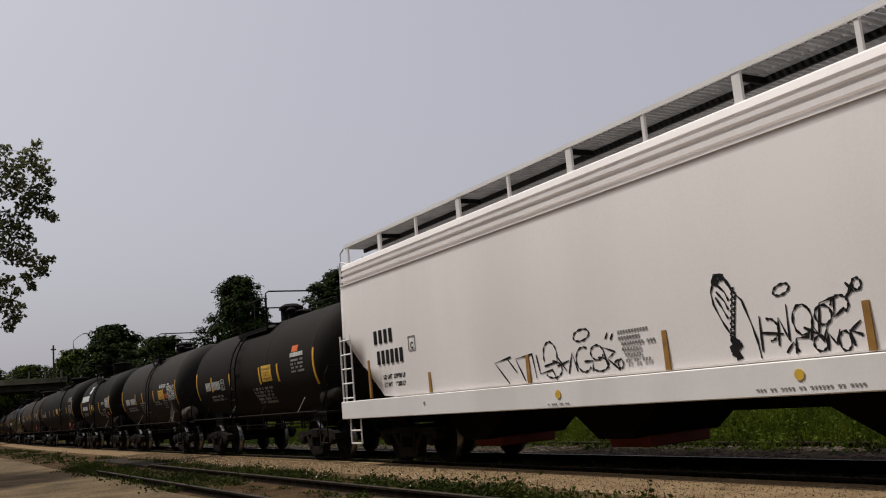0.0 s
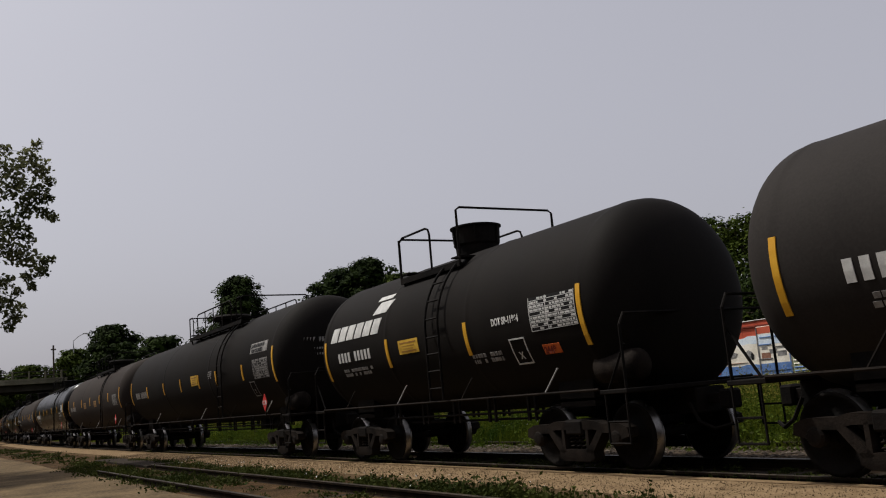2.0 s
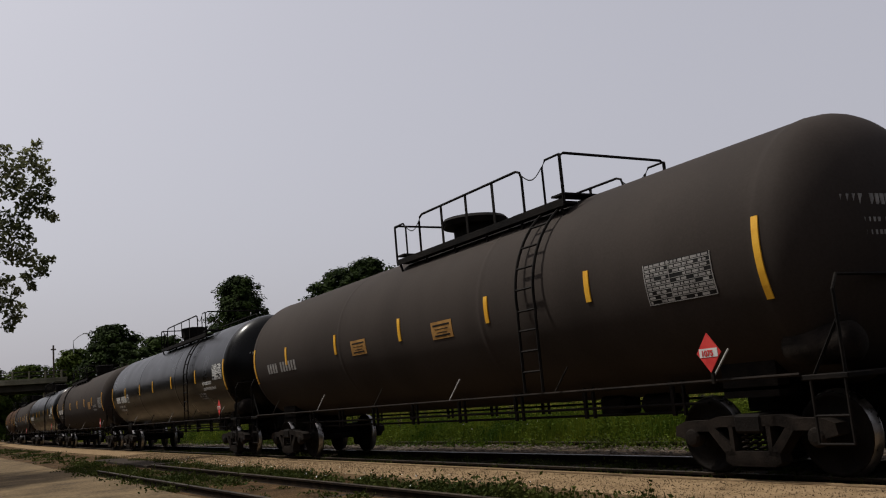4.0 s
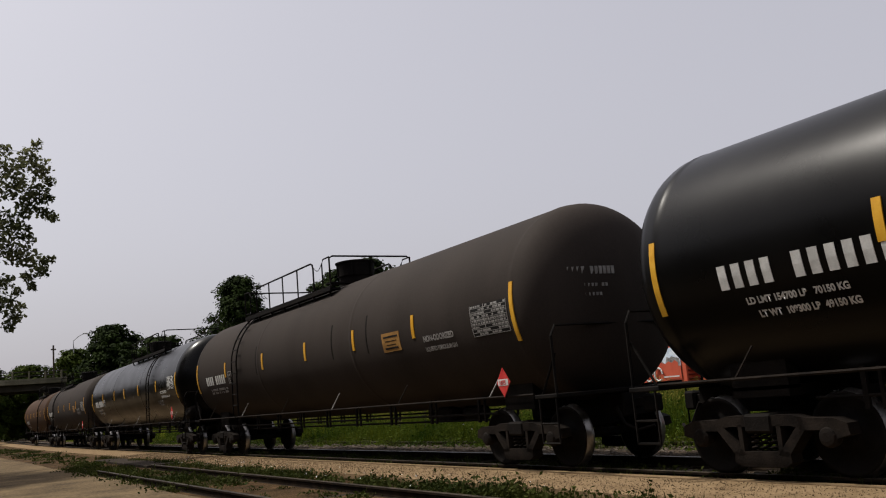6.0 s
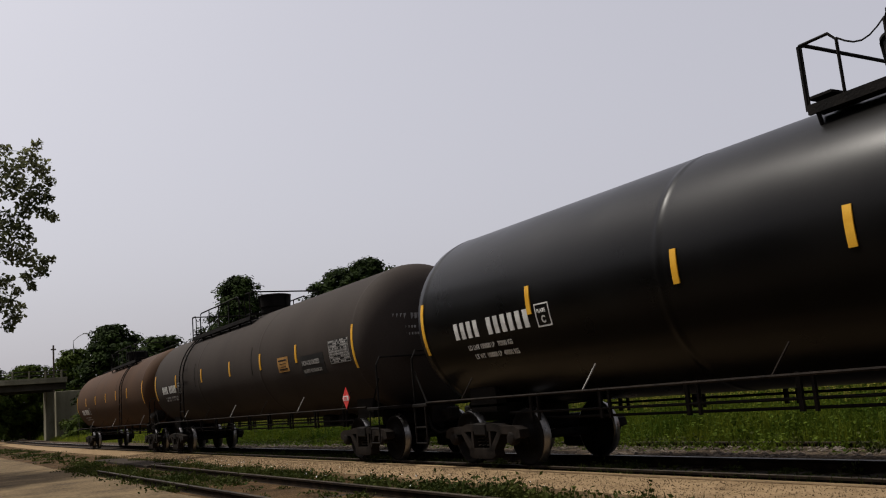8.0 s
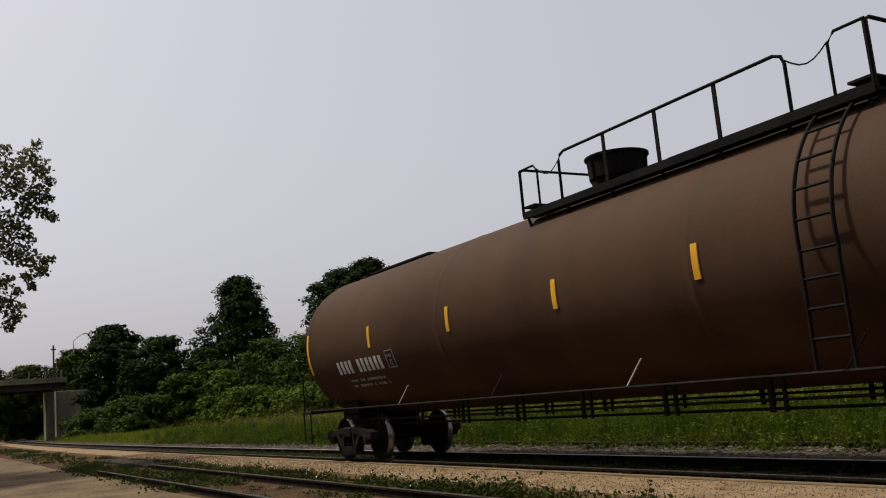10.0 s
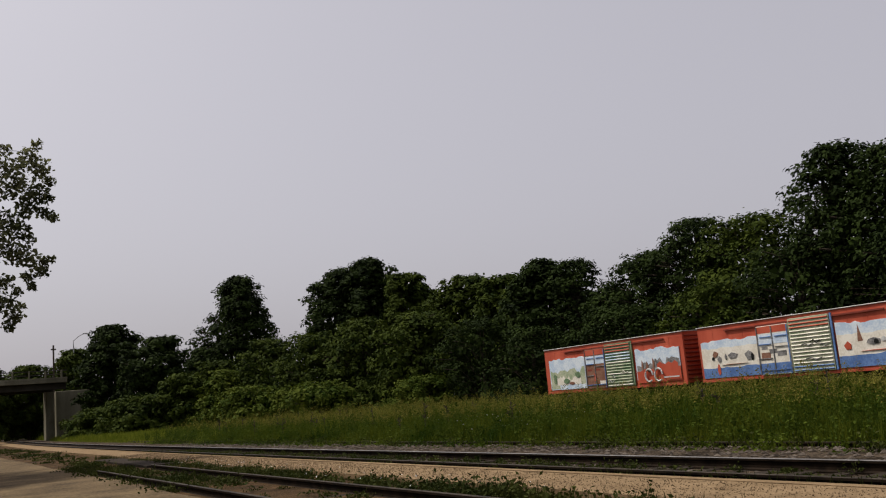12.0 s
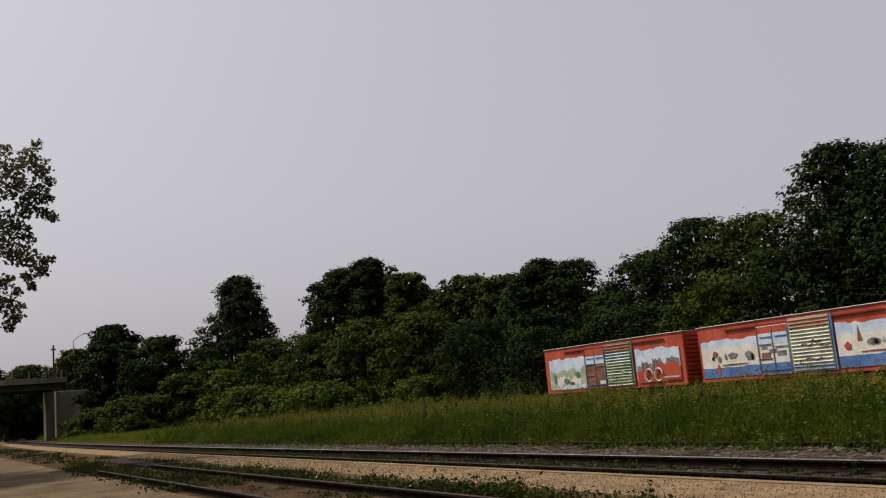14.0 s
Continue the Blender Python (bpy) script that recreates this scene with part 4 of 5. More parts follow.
for c, m in ((c7, "letter"), (c9, "letter")):
    number(c, -7.9, -5.7, 2.12, "#### ######", .27, m)
    plate_box(c, -5.4, 2.26, .17, m)
    load, light = ("LD LMT 154700 LB   70150 KG", "LT WT  108300 LB  49150 KG") if c is c7 else ("LD LMT 155000 LB   70300 KG", "LT WT  100000 LB  49000 KG")
    stuff(words("load_text", load, -7.6, 1.93, .1, m, c, squash=.98))
    stuff(words("weight_text", light, -7.5, 1.78, .1, m, c, squash=.98))
    words("cargo_text", "NOT ODORIZED", 6.5, 2.2, .13, m, c, label="white stencilled cargo words", squash=1.0)
    words("cargo_text", "LIQUEFIED PETROLEUM GAS", 6.52, 2.04, .11, m, c, squash=.95)
    data_panel(c, 7.7, 8.7, 2.3, 2.76)
    text_block(c, 5.8, 6.7, 1.95, 3, .04, .07, seed=21)
    placard(c, 8.35, 1.45, "1075", -1.6)
    reservoir(c, 8.9)
for c in (c8, c10):
    number(c, -7.91, -5.96, 2.14, "#### #####", .26)
    plate_box(c, -5.5, 2.28, .17, "worn")
    text_block(c, -7.7, -5.9, 2.02, 2, seed=22)
    sticker(c, 4.43, 5.16, 2.14, 2.5, "oldlabel")
    data_panel(c, 7.7, 8.75, 2.12, 2.62, "worn")
    words("cargo_text", "NON-ODORIZED", 6.05, 2.2, .14, "worn", c, squash=.95)
    words("cargo_text", "LIQUEFIED PETROLEUM GAS", 6.05, 2.03, .1, "worn", c, squash=.85)
    placard(c, 8.5, 1.35, "1075", -1.6)
part("dust_cap", lathe(B(), [(0, .1), (.03, .1)], "x", (8.9 + .7, 0, 1.9), 10), "frame", c11)
number(c11, -7.5, -5.3, 1.86, "#### ######", .26)
plate_box(c11, -4.98, 2.02, .17, "worn")
text_block(c11, -7.2, -5.4, 1.72, 2, .045, .11, seed=30)
bm = B()
for s in (-1, 1):
    box(bm, -8.0, -5.2, s * .2 - .12, s * .2 + .12, ZC + RT + .01, ZC + RT + .05)
part("roof_board", bm, "steel", c11, "dark walkway board on the tank top")


def head_marks(car, half, mat="worn"):
    """Small rows of marks on the forward head."""
    bm = B()
    for row, (z, pat) in enumerate(((2.85, "#### ######"), (2.66, "### #### ##"), (2.52, "### #####"))):
        h, w = (.12, .075) if row == 0 else (.05, .06)
        for i, ch in enumerate(pat):
            if ch == " ":
                continue
            y = -.95 + i * w
            q = min(.95, math.hypot(y, z - ZC) / RT)
            x = half + .74 * math.sqrt(1 - q ** 2.2) + .012
            box(bm, x - .02, x, y, y + w * .75, z, z + h)
    stuff(part("head_mark", bm, mat, car, "small stencilled marks on the tank head"))


for c, h in ((c5, h5), (c6, h6), (c7, h7), (c8, h8), (c9, h9), (c10, h10)):
    head_marks(c, h, "letter" if c in (c7, c9) else "worn")
part("text_backing", patch(B(), 5.95, 7.35, 1.95, 2.42, .004, 4), "ink", c10, "black panel behind the cargo lettering")
for c, xs in ((c8, (-3.12, 1.99, 3.75)), (c10, (-3.4, 2.4))):
    for x in xs:
        part("grime_streak", patch(B(), x - .03, x + .02, 2.2, 2.95, .004, 5), "steel", c, "dark grime streak down the seam")
for c, h in ((c6, h6), (c11, h11)):
    reservoir(c, h)


# ---- markings on the hopper ----
def flank(z):
    pts = ((1.29, 1.54), (1.9, 1.56), (2.6, 1.57), (3.2, 1.56), (3.62, 1.54))
    for (a, p), (b, q) in zip(pts, pts[1:]):
        if z <= b:
            return -(p + (q - p) * max(0, z - a) / (b - a)) - .006
    return -1.53


def ribbon(bm, pts, w=.028):
    """A painted stroke on the flank."""
    fine = []
    for (x0, z0), (x1, z1) in zip(pts, pts[1:]):
        for k in range(3):
            fine.append((x0 + (x1 - x0) * k / 3, z0 + (z1 - z0) * k / 3))
    fine.append(pts[-1])
    prev = None
    for i, (x, z) in enumerate(fine):
        a, b = fine[max(0, i - 1)], fine[min(len(fine) - 1, i + 1)]
        dx, dz = b[0] - a[0], b[1] - a[1]
        n = math.hypot(dx, dz) or 1
        ww = w * (.75 + .35 * math.sin(i * 1.3))
        px, pz = -dz / n * ww / 2, dx / n * ww / 2
        cur = [bm.verts.new((HO + x + px, flank(z), z + pz)), bm.verts.new((HO + x - px, flank(z), z - pz))]
        if prev:
            bm.faces.new((prev[0], prev[1], cur[1], cur[0]))
        prev = cur
    return bm


def arc(cx, cz, rx, rz, a0, a1, n=10, lean=0.0):
    return [(cx + rx * math.cos(radians(a0 + (a1 - a0) * k / n)) + lean * rz * math.sin(radians(a0 + (a1 - a0) * k / n)), cz + rz * math.sin(radians(a0 + (a1 - a0) * k / n))) for k in range(n + 1)]


def scrawl(name, strokes, label, w=.028):
    bm = B()
    for st in strokes:
        ribbon(bm, st, w)
    return stuff(part(name, bm, "ink", hopper, label))


scrawl("spray_scrawl", [
    [(6.2, 1.32), (5.85, 1.66), (6.3, 1.72)], [(6.42, 1.48), (6.2, 1.7)], [(6.62, 1.34), (6.42, 1.68), (6.85, 1.72), (6.9, 1.36)],
    [(6.95, 1.7), (7.0, 1.42), (7.3, 1.46), (7.38, 1.30)], arc(7.28, 1.66, .16, .2, 200, -40), arc(7.32, 1.46, .2, .12, 90, -150), [(7.12, 1.52), (7.4, 1.56)],
    [(7.45, 1.62), (7.62, 1.42)], [(7.42, 1.5), (7.7, 1.56)], [(7.66, 1.38), (7.78, 1.66), (7.86, 1.4)], arc(8.02, 1.55, .17, .17, 60, 320)], "black spray-painted scrawl", .03)
scrawl("spray_scrawl", [
    [(8.02, 1.52), (8.2, 1.52), (8.18, 1.38)],
    arc(8.3, 1.62, .13, .1, 20, 340), arc(8.34, 1.46, .17, .09, 100, -160), [(8.5, 1.40), (8.42, 1.68), (8.66, 1.6), (8.5, 1.52), (8.72, 1.36)], arc(8.02, 1.88, .17, .08, 0, 360, 12, .5),
    [(8.5, 1.78), (8.56, 1.86)], [(8.6, 1.76), (8.66, 1.84)], arc(8.74, 1.44, .05, .06, 0, 360), [(8.62, 1.46), (8.7, 1.5)]], "black spray-painted scrawl", .03)
scrawl("spray_scrawl", [
    arc(11.12, 1.62, .12, .12, 100, -90), [(11.0, 1.4), (11.02, 1.78)], [(11.0, 1.6), (11.3, 1.56)], [(11.22, 1.44), (11.26, 1.74), (11.36, 1.48), (11.38, 1.86)],
    arc(11.55, 1.68, .12, .16, 40, 400), [(11.55, 1.6), (11.7, 1.52)], arc(11.8, 1.7, .1, .1, 0, 360), [(11.72, 1.52), (11.78, 1.82), (11.95, 1.86), (11.92, 1.66), (12.05, 1.74)],
    arc(12.0, 1.78, .1, .09, -60, 180), [(12.08, 1.84), (12.16, 1.9)], arc(12.22, 1.95, .05, .06, 0, 360), [(12.1, 1.98), (12.18, 1.88)], [(12.12, 1.88), (12.18, 1.98)],
    arc(11.35, 2.02, .1, .06, 0, 360, 12, .6)], "black spray-painted scrawl", .03)
scrawl("spray_scrawl", [
    [(11.3, 1.36), (11.4, 1.46), (11.46, 1.36)], [(11.42, 1.34), (11.44, 1.5), (11.6, 1.5)], arc(11.72, 1.42, .08, .08, 0, 360), [(11.8, 1.34), (11.82, 1.52), (11.9, 1.4), (11.96, 1.54)],
    arc(12.0, 1.42, .07, .1, 0, 360), [(12.06, 1.5), (12.2, 1.6)], [(12.1, 1.36), (12.06, 1.52), (12.2, 1.46)], [(11.62, 1.46), (11.66, 1.6), (11.76, 1.44), (11.84, 1.62)]], "black spray-painted scrawl", .03)
scrawl("spray_drawing", [
    [(10.44, 2.2), (10.40, 2.12), (10.42, 1.98), (10.50, 1.8), (10.58, 1.66), (10.63, 1.58)], [(10.44, 2.2), (10.48, 2.32), (10.58, 2.3), (10.66, 2.22), (10.70, 2.1), (10.82, 1.98), (10.90, 1.72), (10.95, 1.52), (10.97, 1.33)],
    [(10.48, 2.18), (10.56, 2.26), (10.62, 2.24)], [(10.5, 2.2), (10.6, 2.1), (10.64, 2.0)], [(10.48, 2.12), (10.58, 2.0), (10.62, 1.9)], [(10.46, 2.06), (10.54, 1.92), (10.6, 1.8)], [(10.62, 2.24), (10.68, 2.14), (10.74, 2.12)],
    *[arc(10.72 - .014 * k, 2.06 - .065 * k, .028, .034, 0, 360, 8) for k in range(8)]], "black spray-painted folded outline with a bead string", .03)
scrawl("spray_drawing", [[(10.62, 1.6), (10.64, 1.5), (10.68, 1.34)], [(10.56, 1.46), (10.74, 1.5)], [(10.6, 1.38), (10.7, 1.56)], [(10.45, 2.2), (10.52, 2.3), (10.6, 2.26)]], "black spray-painted cross shape", .09)
for x, z0, z1 in ((1.35, 1.3, 2.05), (3.75, 1.3, 1.66), (6.72, 1.3, 1.72), (9.58, 1.3, 1.78), (12.28, 1.3, 1.78)):
    bm = prism(B(), [(HO + x - .04, z0), (HO + x + .04, z0), (HO + x + .04, z1), (HO + x - .04, z1)], flank(z1) - .003, flank(z0) + .01)
    part("reflective_stripe", bm, "oldlabel", hopper, "dull gold reflective stripe")
stuff(part("fleet_mark", marks(B(), HO + 1.66, 2.33, "####", .26, .215, flat=flank(2.4)), "ink", hopper, "row of stencilled fleet characters"))
stuff(part("fleet_mark", marks(B(), HO + 1.75, 1.93, "######", .26, .19, flat=flank(2.05) - .002), "ink", hopper, "row of stencilled fleet characters"))
stuff(words("load_text", "LD LMT  229800 LB", HO + 1.95, 1.64, .11, "ink", hopper, flat=flank(1.7) + .003))
stuff(words("weight_text", "LT WT    66200 LB", HO + 1.97, 1.49, .11, "ink", hopper, flat=flank(1.57) + .003))
bm = B()
for k, p in enumerate(("###########", "########", " ######## ###", " #######", "  ######", "  ## ## ###")):
    marks(bm, HO + 8.75, 1.82 - k * .075, p, .04, .052, flat=flank(1.72))
stuff(part("stencil_text", bm, "worn", hopper))
bm = B()
for a, b, c, d in ((3.08, 3.34, 2.1, 2.115), (3.08, 3.34, 2.345, 2.36), (3.08, 3.095, 2.1, 2.36), (3.325, 3.34, 2.1, 2.36)):
    box(bm, HO + a, HO + b, flank(2.2) - .006, flank(2.2), c, d)
host = part("plate_outline", bm, "worn", hopper)
words("plate_letter", "C", HO + 3.15, 2.13, .16, "ink", host, flat=flank(2.2) + .002)
for x, z, m in ((7.46, 1.11, "label"), (11.47, 1.13, "label"), (3.6, 1.13, "worn")):
    part("round_decal", lathe(B(), [(-1.63, .06 if m == "label" else .03), (-1.622, .06 if m == "label" else .03)], "y", (HO + x, 0, z), 14), m, hopper)
bm = B()
marks(bm, HO + 10.9, .99, "### ## #### ## ###### ## ####", .02, .045, flat=-1.625)
marks(bm, HO + 7.2, .97, "# ### ## ##", .02, .045, flat=-1.625)
stuff(part("stencil_text", bm, "worn", hopper))


# ---- parked box cars ----
def wavy(x0, x1, z0, z1, seed, n=14, amp=.12):
    rng = random.Random(seed)
    top = [(x1 - (x1 - x0) * k / n, z1 + rng.uniform(-amp, amp)) for k in range(n + 1)]
    return [(x0, z0), (x1, z0)] + top


def box_car(x0, x1, label, murals, seed, figures=()):
    L, o = x1 - x0, -(x1 - x0) / 2
    car = thing("box_car", pose((x0 + x1) / 2, 41.5, -.3), label, "box car", "painted box cars parked beyond the field")
    bm = box(B(), o, -o, -1.5, 1.5, 1.0, 4.1, .02)
    part("body", bm, "boxred", car)
    bm = prism(B(), [(o - .05, 4.1), (-o + .05, 4.1), (-o + .05, 4.16), (o - .05, 4.16)], -1.56, 1.56)
    bmesh.ops.bevel(bm, geom=bm.edges[:], offset=.02, segments=1, affect="EDGES")
    part("roof", bm, "roofgrey", car, "pale galvanised roof edge")
    for s in (-1, 1):
        bm = B()
        for k in range(11):
            tube(bm, [(s * (-o + .01), -1.4, 1.25 + k * .26), (s * (-o + .01), 1.4, 1.25 + k * .26)], .06, 6)
        part("corrugated_end", bm, "boxred_dark", car, "dark red corrugated end")
        bm = box(B(), o, -o, s * 1.5, s * 1.54, .92, 1.06, .005)
        part("side_sill", bm, "boxred", car)
        bm = box(B(), s * (-o - 1.9) - .9, s * (-o - 1.9) + .9, -.9, .9, .3, .95, .05)
        part("truck_block", bm, "steel", car)
        for e in (-.8, .8):
            bm = lathe(B(), [(-.8, .44), (-.68, .46), (.68, .46), (.8, .44)], "y", (s * (-o - 1.9) + e, 0, .457), 18)
            part("wheel_pair", bm, "steel", car)
    y = -1.5
    for k in range(int(L / 1.1) + 1):
        x = o + .05 + k * (L - .1) / int(L / 1.1)
        part("rib", box(B(), x - .018, x + .018, y - .012, y + .001, 1.06, 4.0), "boxred", car)
    for a, b in ((-4.6, -.1), (2.4, 5.4)):
        part("door_track", box(B(), a, b, y - .09, y - .03, 3.78, 3.86), "boxred_dark", car, "dark red sliding door track")
    d = .002
    for name, mat, poly in murals:
        part(name, prism(B(), poly(o), y - .036 - d, y - .002), mat, car)
        d += .004
    for name, mat, cx, cz, w, h, n in figures:
        rng = random.Random(int(cx * 90 + cz * 30))
        poly = [(cx + w * rng.uniform(.7, 1.1) * math.cos(k * math.tau / n + .4), cz + h * rng.uniform(.7, 1.1) * math.sin(k * math.tau / n + .4)) for k in range(n)]
        part(name, prism(B(), poly, y - .036 - d, y - .002), mat, car)
        d += .0015
    # sliding doors: one plain with bars, one corrugated
    dx0 = -2.3
    door = part("door", box(B(), dx0, dx0 + 2.1, y - .12, y - .03, 1.1, 3.75, .01), "mural_brown" if seed == 1 else "mural_cream", car, "painted sliding door")
    part("door_band", box(B(), dx0 + .03, dx0 + 2.07, y - .126, y - .12, 2.75, 3.3), "mural_sky", door)
    part("door_band", box(B(), dx0 + .03, dx0 + 2.07, y - .127, y - .12, 3.36, 3.72), "boxred", door)
    if seed == 2:
        part("door_band", box(B(), dx0 + .03, dx0 + 2.07, y - .126, y - .12, 1.14, 1.72), "mural_blue", door)
        for x, z, w, h, m in ((.5, 2.1, .3, .2, "mural_brown"), (1.0, 2.35, .25, .12, "mural_grey"), (1.55, 2.2, .3, .14, "mural_grey"), (.45, 2.55, .2, .08, "mural_grey")):
            part("door_picture", box(B(), dx0 + x - w, dx0 + x + w, y - .126, y - .12, z - h, z + h), m, door)
    else:
        for x, z, w, h, m in ((.45, 2.35, .22, .06, "boxred_dark"), (1.3, 2.35, .25, .06, "boxred_dark"), (.95, 1.85, .12, .25, "boxred"), (1.7, 1.45, .3, .14, "mural_cream")):
            part("door_picture", box(B(), dx0 + x - w, dx0 + x + w, y - .126, y - .12, z - h, z + h), m, door)
    for z, x0b, x1b in ((1.32, .1, 2.0), (1.95, .1, .9), (2.55, 1.15, 2.0), (2.72, .1, .9), (3.12, .2, .95), (3.12, 1.2, 2.0)):
        part("door_bar", box(B(), dx0 + x0b, dx0 + x1b, y - .16, y - .127, z, z + .05), "mural_blue" if z > 2.6 or z < 1.5 else "mural_grey", door)
    for x, m in ((.02, "mural_grey"), (1.0, "mural_grey"), (2.02, "mural_blue")):
        part("door_bar", box(B(), dx0 + x, dx0 + x + .05, y - .155, y - .127, 1.1, 3.7), m, door)
    door = part("door", box(B(), -.15, 2.35, y - .12, y - .03, 1.1, 3.95, .01), "mural_green" if seed == 1 else "mural_wash", car, "corrugated sliding door")
    for k in range(15):
        if seed == 1:
            m = "boxred" if k > 11 else ("mural_sky" if k > 8 else ("mural_wash" if k % 4 else "mural_cream"))
        else:
            m = "boxred" if k > 11 else ("mural_blue" if k < 2 else "mural_cream")
        part("corrugation", tube(B(), [(-.08, y - .12, 1.2 + k * .187), (2.3, y - .12, 1.2 + k * .187)], .045, 6), m, door)
    for x, z, w, m in (((.9, 2.5, .35, "mural_grey"), (1.4, 2.62, .3, "ink"), (1.9, 2.4, .25, "mural_grey"), (1.2, 1.75, .5, "mural_grey")) if seed == 2 else ((.3, 1.45, .25, "letter"), (.6, 1.75, .2, "letter"), (1.7, 2.0, .3, "mural_cream"))):
        part("door_scrawl", tube(B(), [(x - w, y - .168, z), (x - w * .3, y - .168, z + .1), (x + w * .2, y - .168, z - .06), (x + w, y - .168, z + .05)], .03, 4), m, door)
    part("door_post", box(B(), 2.4, 2.5, y - .1, y - .03, 1.1, 3.98), "mural_blue" if seed == 2 else "mural_green", car)
    return car


bc1 = box_car(-53.2, -39.2, "red box car with a painted landscape, standing in tall weeds", [
    ("mural_field", "mural_sky", lambda o: wavy(o + .5, -2.45, 1.2, 3.35, 1, amp=.07)), ("mural_field", "mural_wash", lambda o: wavy(o + .6, -2.5, 1.25, 2.5, 2, amp=.22)),
    ("mural_field", "mural_cream", lambda o: wavy(o + 1.3, -3.0, 1.5, 2.0, 3, amp=.2)), ("mural_field", "mural_sky", lambda o: wavy(o + 1.6, -2.5, 1.18, 1.5, 9, amp=.06)),
    ("mural_field", "mural_sky", lambda o: wavy(2.7, -o - .4, 1.4, 3.3, 4, 16, .1)), ("mural_field", "mural_grey", lambda o: wavy(2.8, -o - .45, 1.4, 2.45, 5, 18, .28)),
    ("mural_field", "boxred", lambda o: wavy(2.75, -o - .4, 1.2, 1.95, 6, 14, .2)), ("mural_field", "boxred", lambda o: wavy(4.6, -o - .6, 1.3, 2.35, 8, 7, .1))], 1,
    [("mural_tree", "mural_green", -5.9, 2.0, .22, .4, 9), ("mural_tree", "mural_green", -4.6, 1.75, .4, .2, 9), ("mural_tree", "mural_green", -3.3, 2.15, .3, .25, 9), ("mural_rock", "mural_brown", -4.0, 1.6, .3, .12, 8),
     ("mural_tower", "mural_brown", 3.3, 2.3, .12, .4, 4), ("mural_tower", "mural_brown", 3.75, 2.2, .14, .35, 4), ("mural_tower", "mural_brown", 4.3, 2.3, .12, .45, 4)])
bm = B()
for cx in (3.9, 4.75):
    pts = [(cx + .33 * math.cos(k * math.tau / 14), -1.66, 1.65 + .4 * math.sin(k * math.tau / 14)) for k in range(13)]
    tube(bm, pts, .06, 5)
box(bm, 5.2, 6.5, -1.67, -1.64, 1.42, 1.5)
part("painted_rings", bm, "letter", bc1, "white painted rings and bar")
bc2 = box_car(-38.0, -24.6, "red box car with a cream and blue mural, in tall weeds", [
    ("mural_field", "mural_sky", lambda o: wavy(o + .2, -2.4, 1.4, 3.28, 12, amp=.09)), ("mural_field", "mural_cream", lambda o: wavy(o + .2, -2.4, 1.4, 2.85, 11, amp=.05)),
    ("mural_field", "mural_blue", lambda o: wavy(o + .2, -2.4, 1.15, 1.72, 13, amp=.05)), ("mural_field", "mural_sky", lambda o: wavy(2.6, -o - .1, 1.4, 3.35, 18, amp=.13)),
    ("mural_field", "mural_cream", lambda o: wavy(2.6, -o - .1, 1.4, 2.8, 17, amp=.05)), ("mural_field", "mural_blue", lambda o: wavy(2.6, -o - .1, 1.15, 1.75, 19, amp=.05)),
    ("mural_field", "mural_brown", lambda o: [(3.75, 2.4), (4.05, 2.4), (3.95, 2.8), (3.85, 3.25)])], 2,
    [("mural_figure", "mural_brown", -5.45, 2.5, .22, .2, 8), ("mural_figure", "ink", -5.65, 2.25, .12, .12, 7), ("mural_figure", "mural_grey", -5.2, 2.2, .16, .2, 7), ("mural_figure", "boxred", -5.3, 1.62, .15, .32, 6),
     ("mural_vehicle", "mural_grey", -4.2, 2.35, .42, .2, 5), ("mural_figure", "mural_grey", -4.7, 2.3, .1, .18, 6), ("mural_vehicle", "mural_grey", -3.0, 2.3, .34, .3, 5), ("mural_figure", "ink", -2.8, 2.2, .1, .22, 6),
     ("mural_line", "mural_brown", -4.2, 1.86, 1.1, .03, 4), ("mural_figure", "boxred", 3.2, 2.2, .25, .25, 5), ("mural_vehicle", "mural_grey", 4.6, 2.35, .42, .22, 6), ("mural_wheel", "ink", 4.75, 2.3, .14, .14, 9),
     ("mural_vehicle", "letter", 5.15, 2.4, .16, .14, 7), ("mural_vehicle", "boxred", 5.75, 2.4, .3, .16, 7), ("mural_wheel", "mural_grey", 6.1, 2.5, .16, .16, 9), ("mural_line", "boxred", 4.9, 1.9, 1.3, .03, 4)])
bc3 = box_car(-23.4, -10.0, "red box car with a cream and blue mural, in tall weeds", [
    ("mural_field", "mural_cream", lambda o: wavy(o + .15, -2.4, 1.35, 3.25, 31, amp=.06)), ("mural_field", "mural_blue", lambda o: wavy(o + .3, -2.4, 1.15, 1.75, 33, amp=.06))], 2)
for y in (40.75, 42.25):
    rail("rail", y, -80, 10, "rusty storage track rail hidden in weeds", 4.0).location.z = -.3
strip("storage_bed", 39.5, 43.5, -.6, -.45, "dirt", "overgrown storage track bed", "dirt", [-90, -60, -30, 0, 20], False)


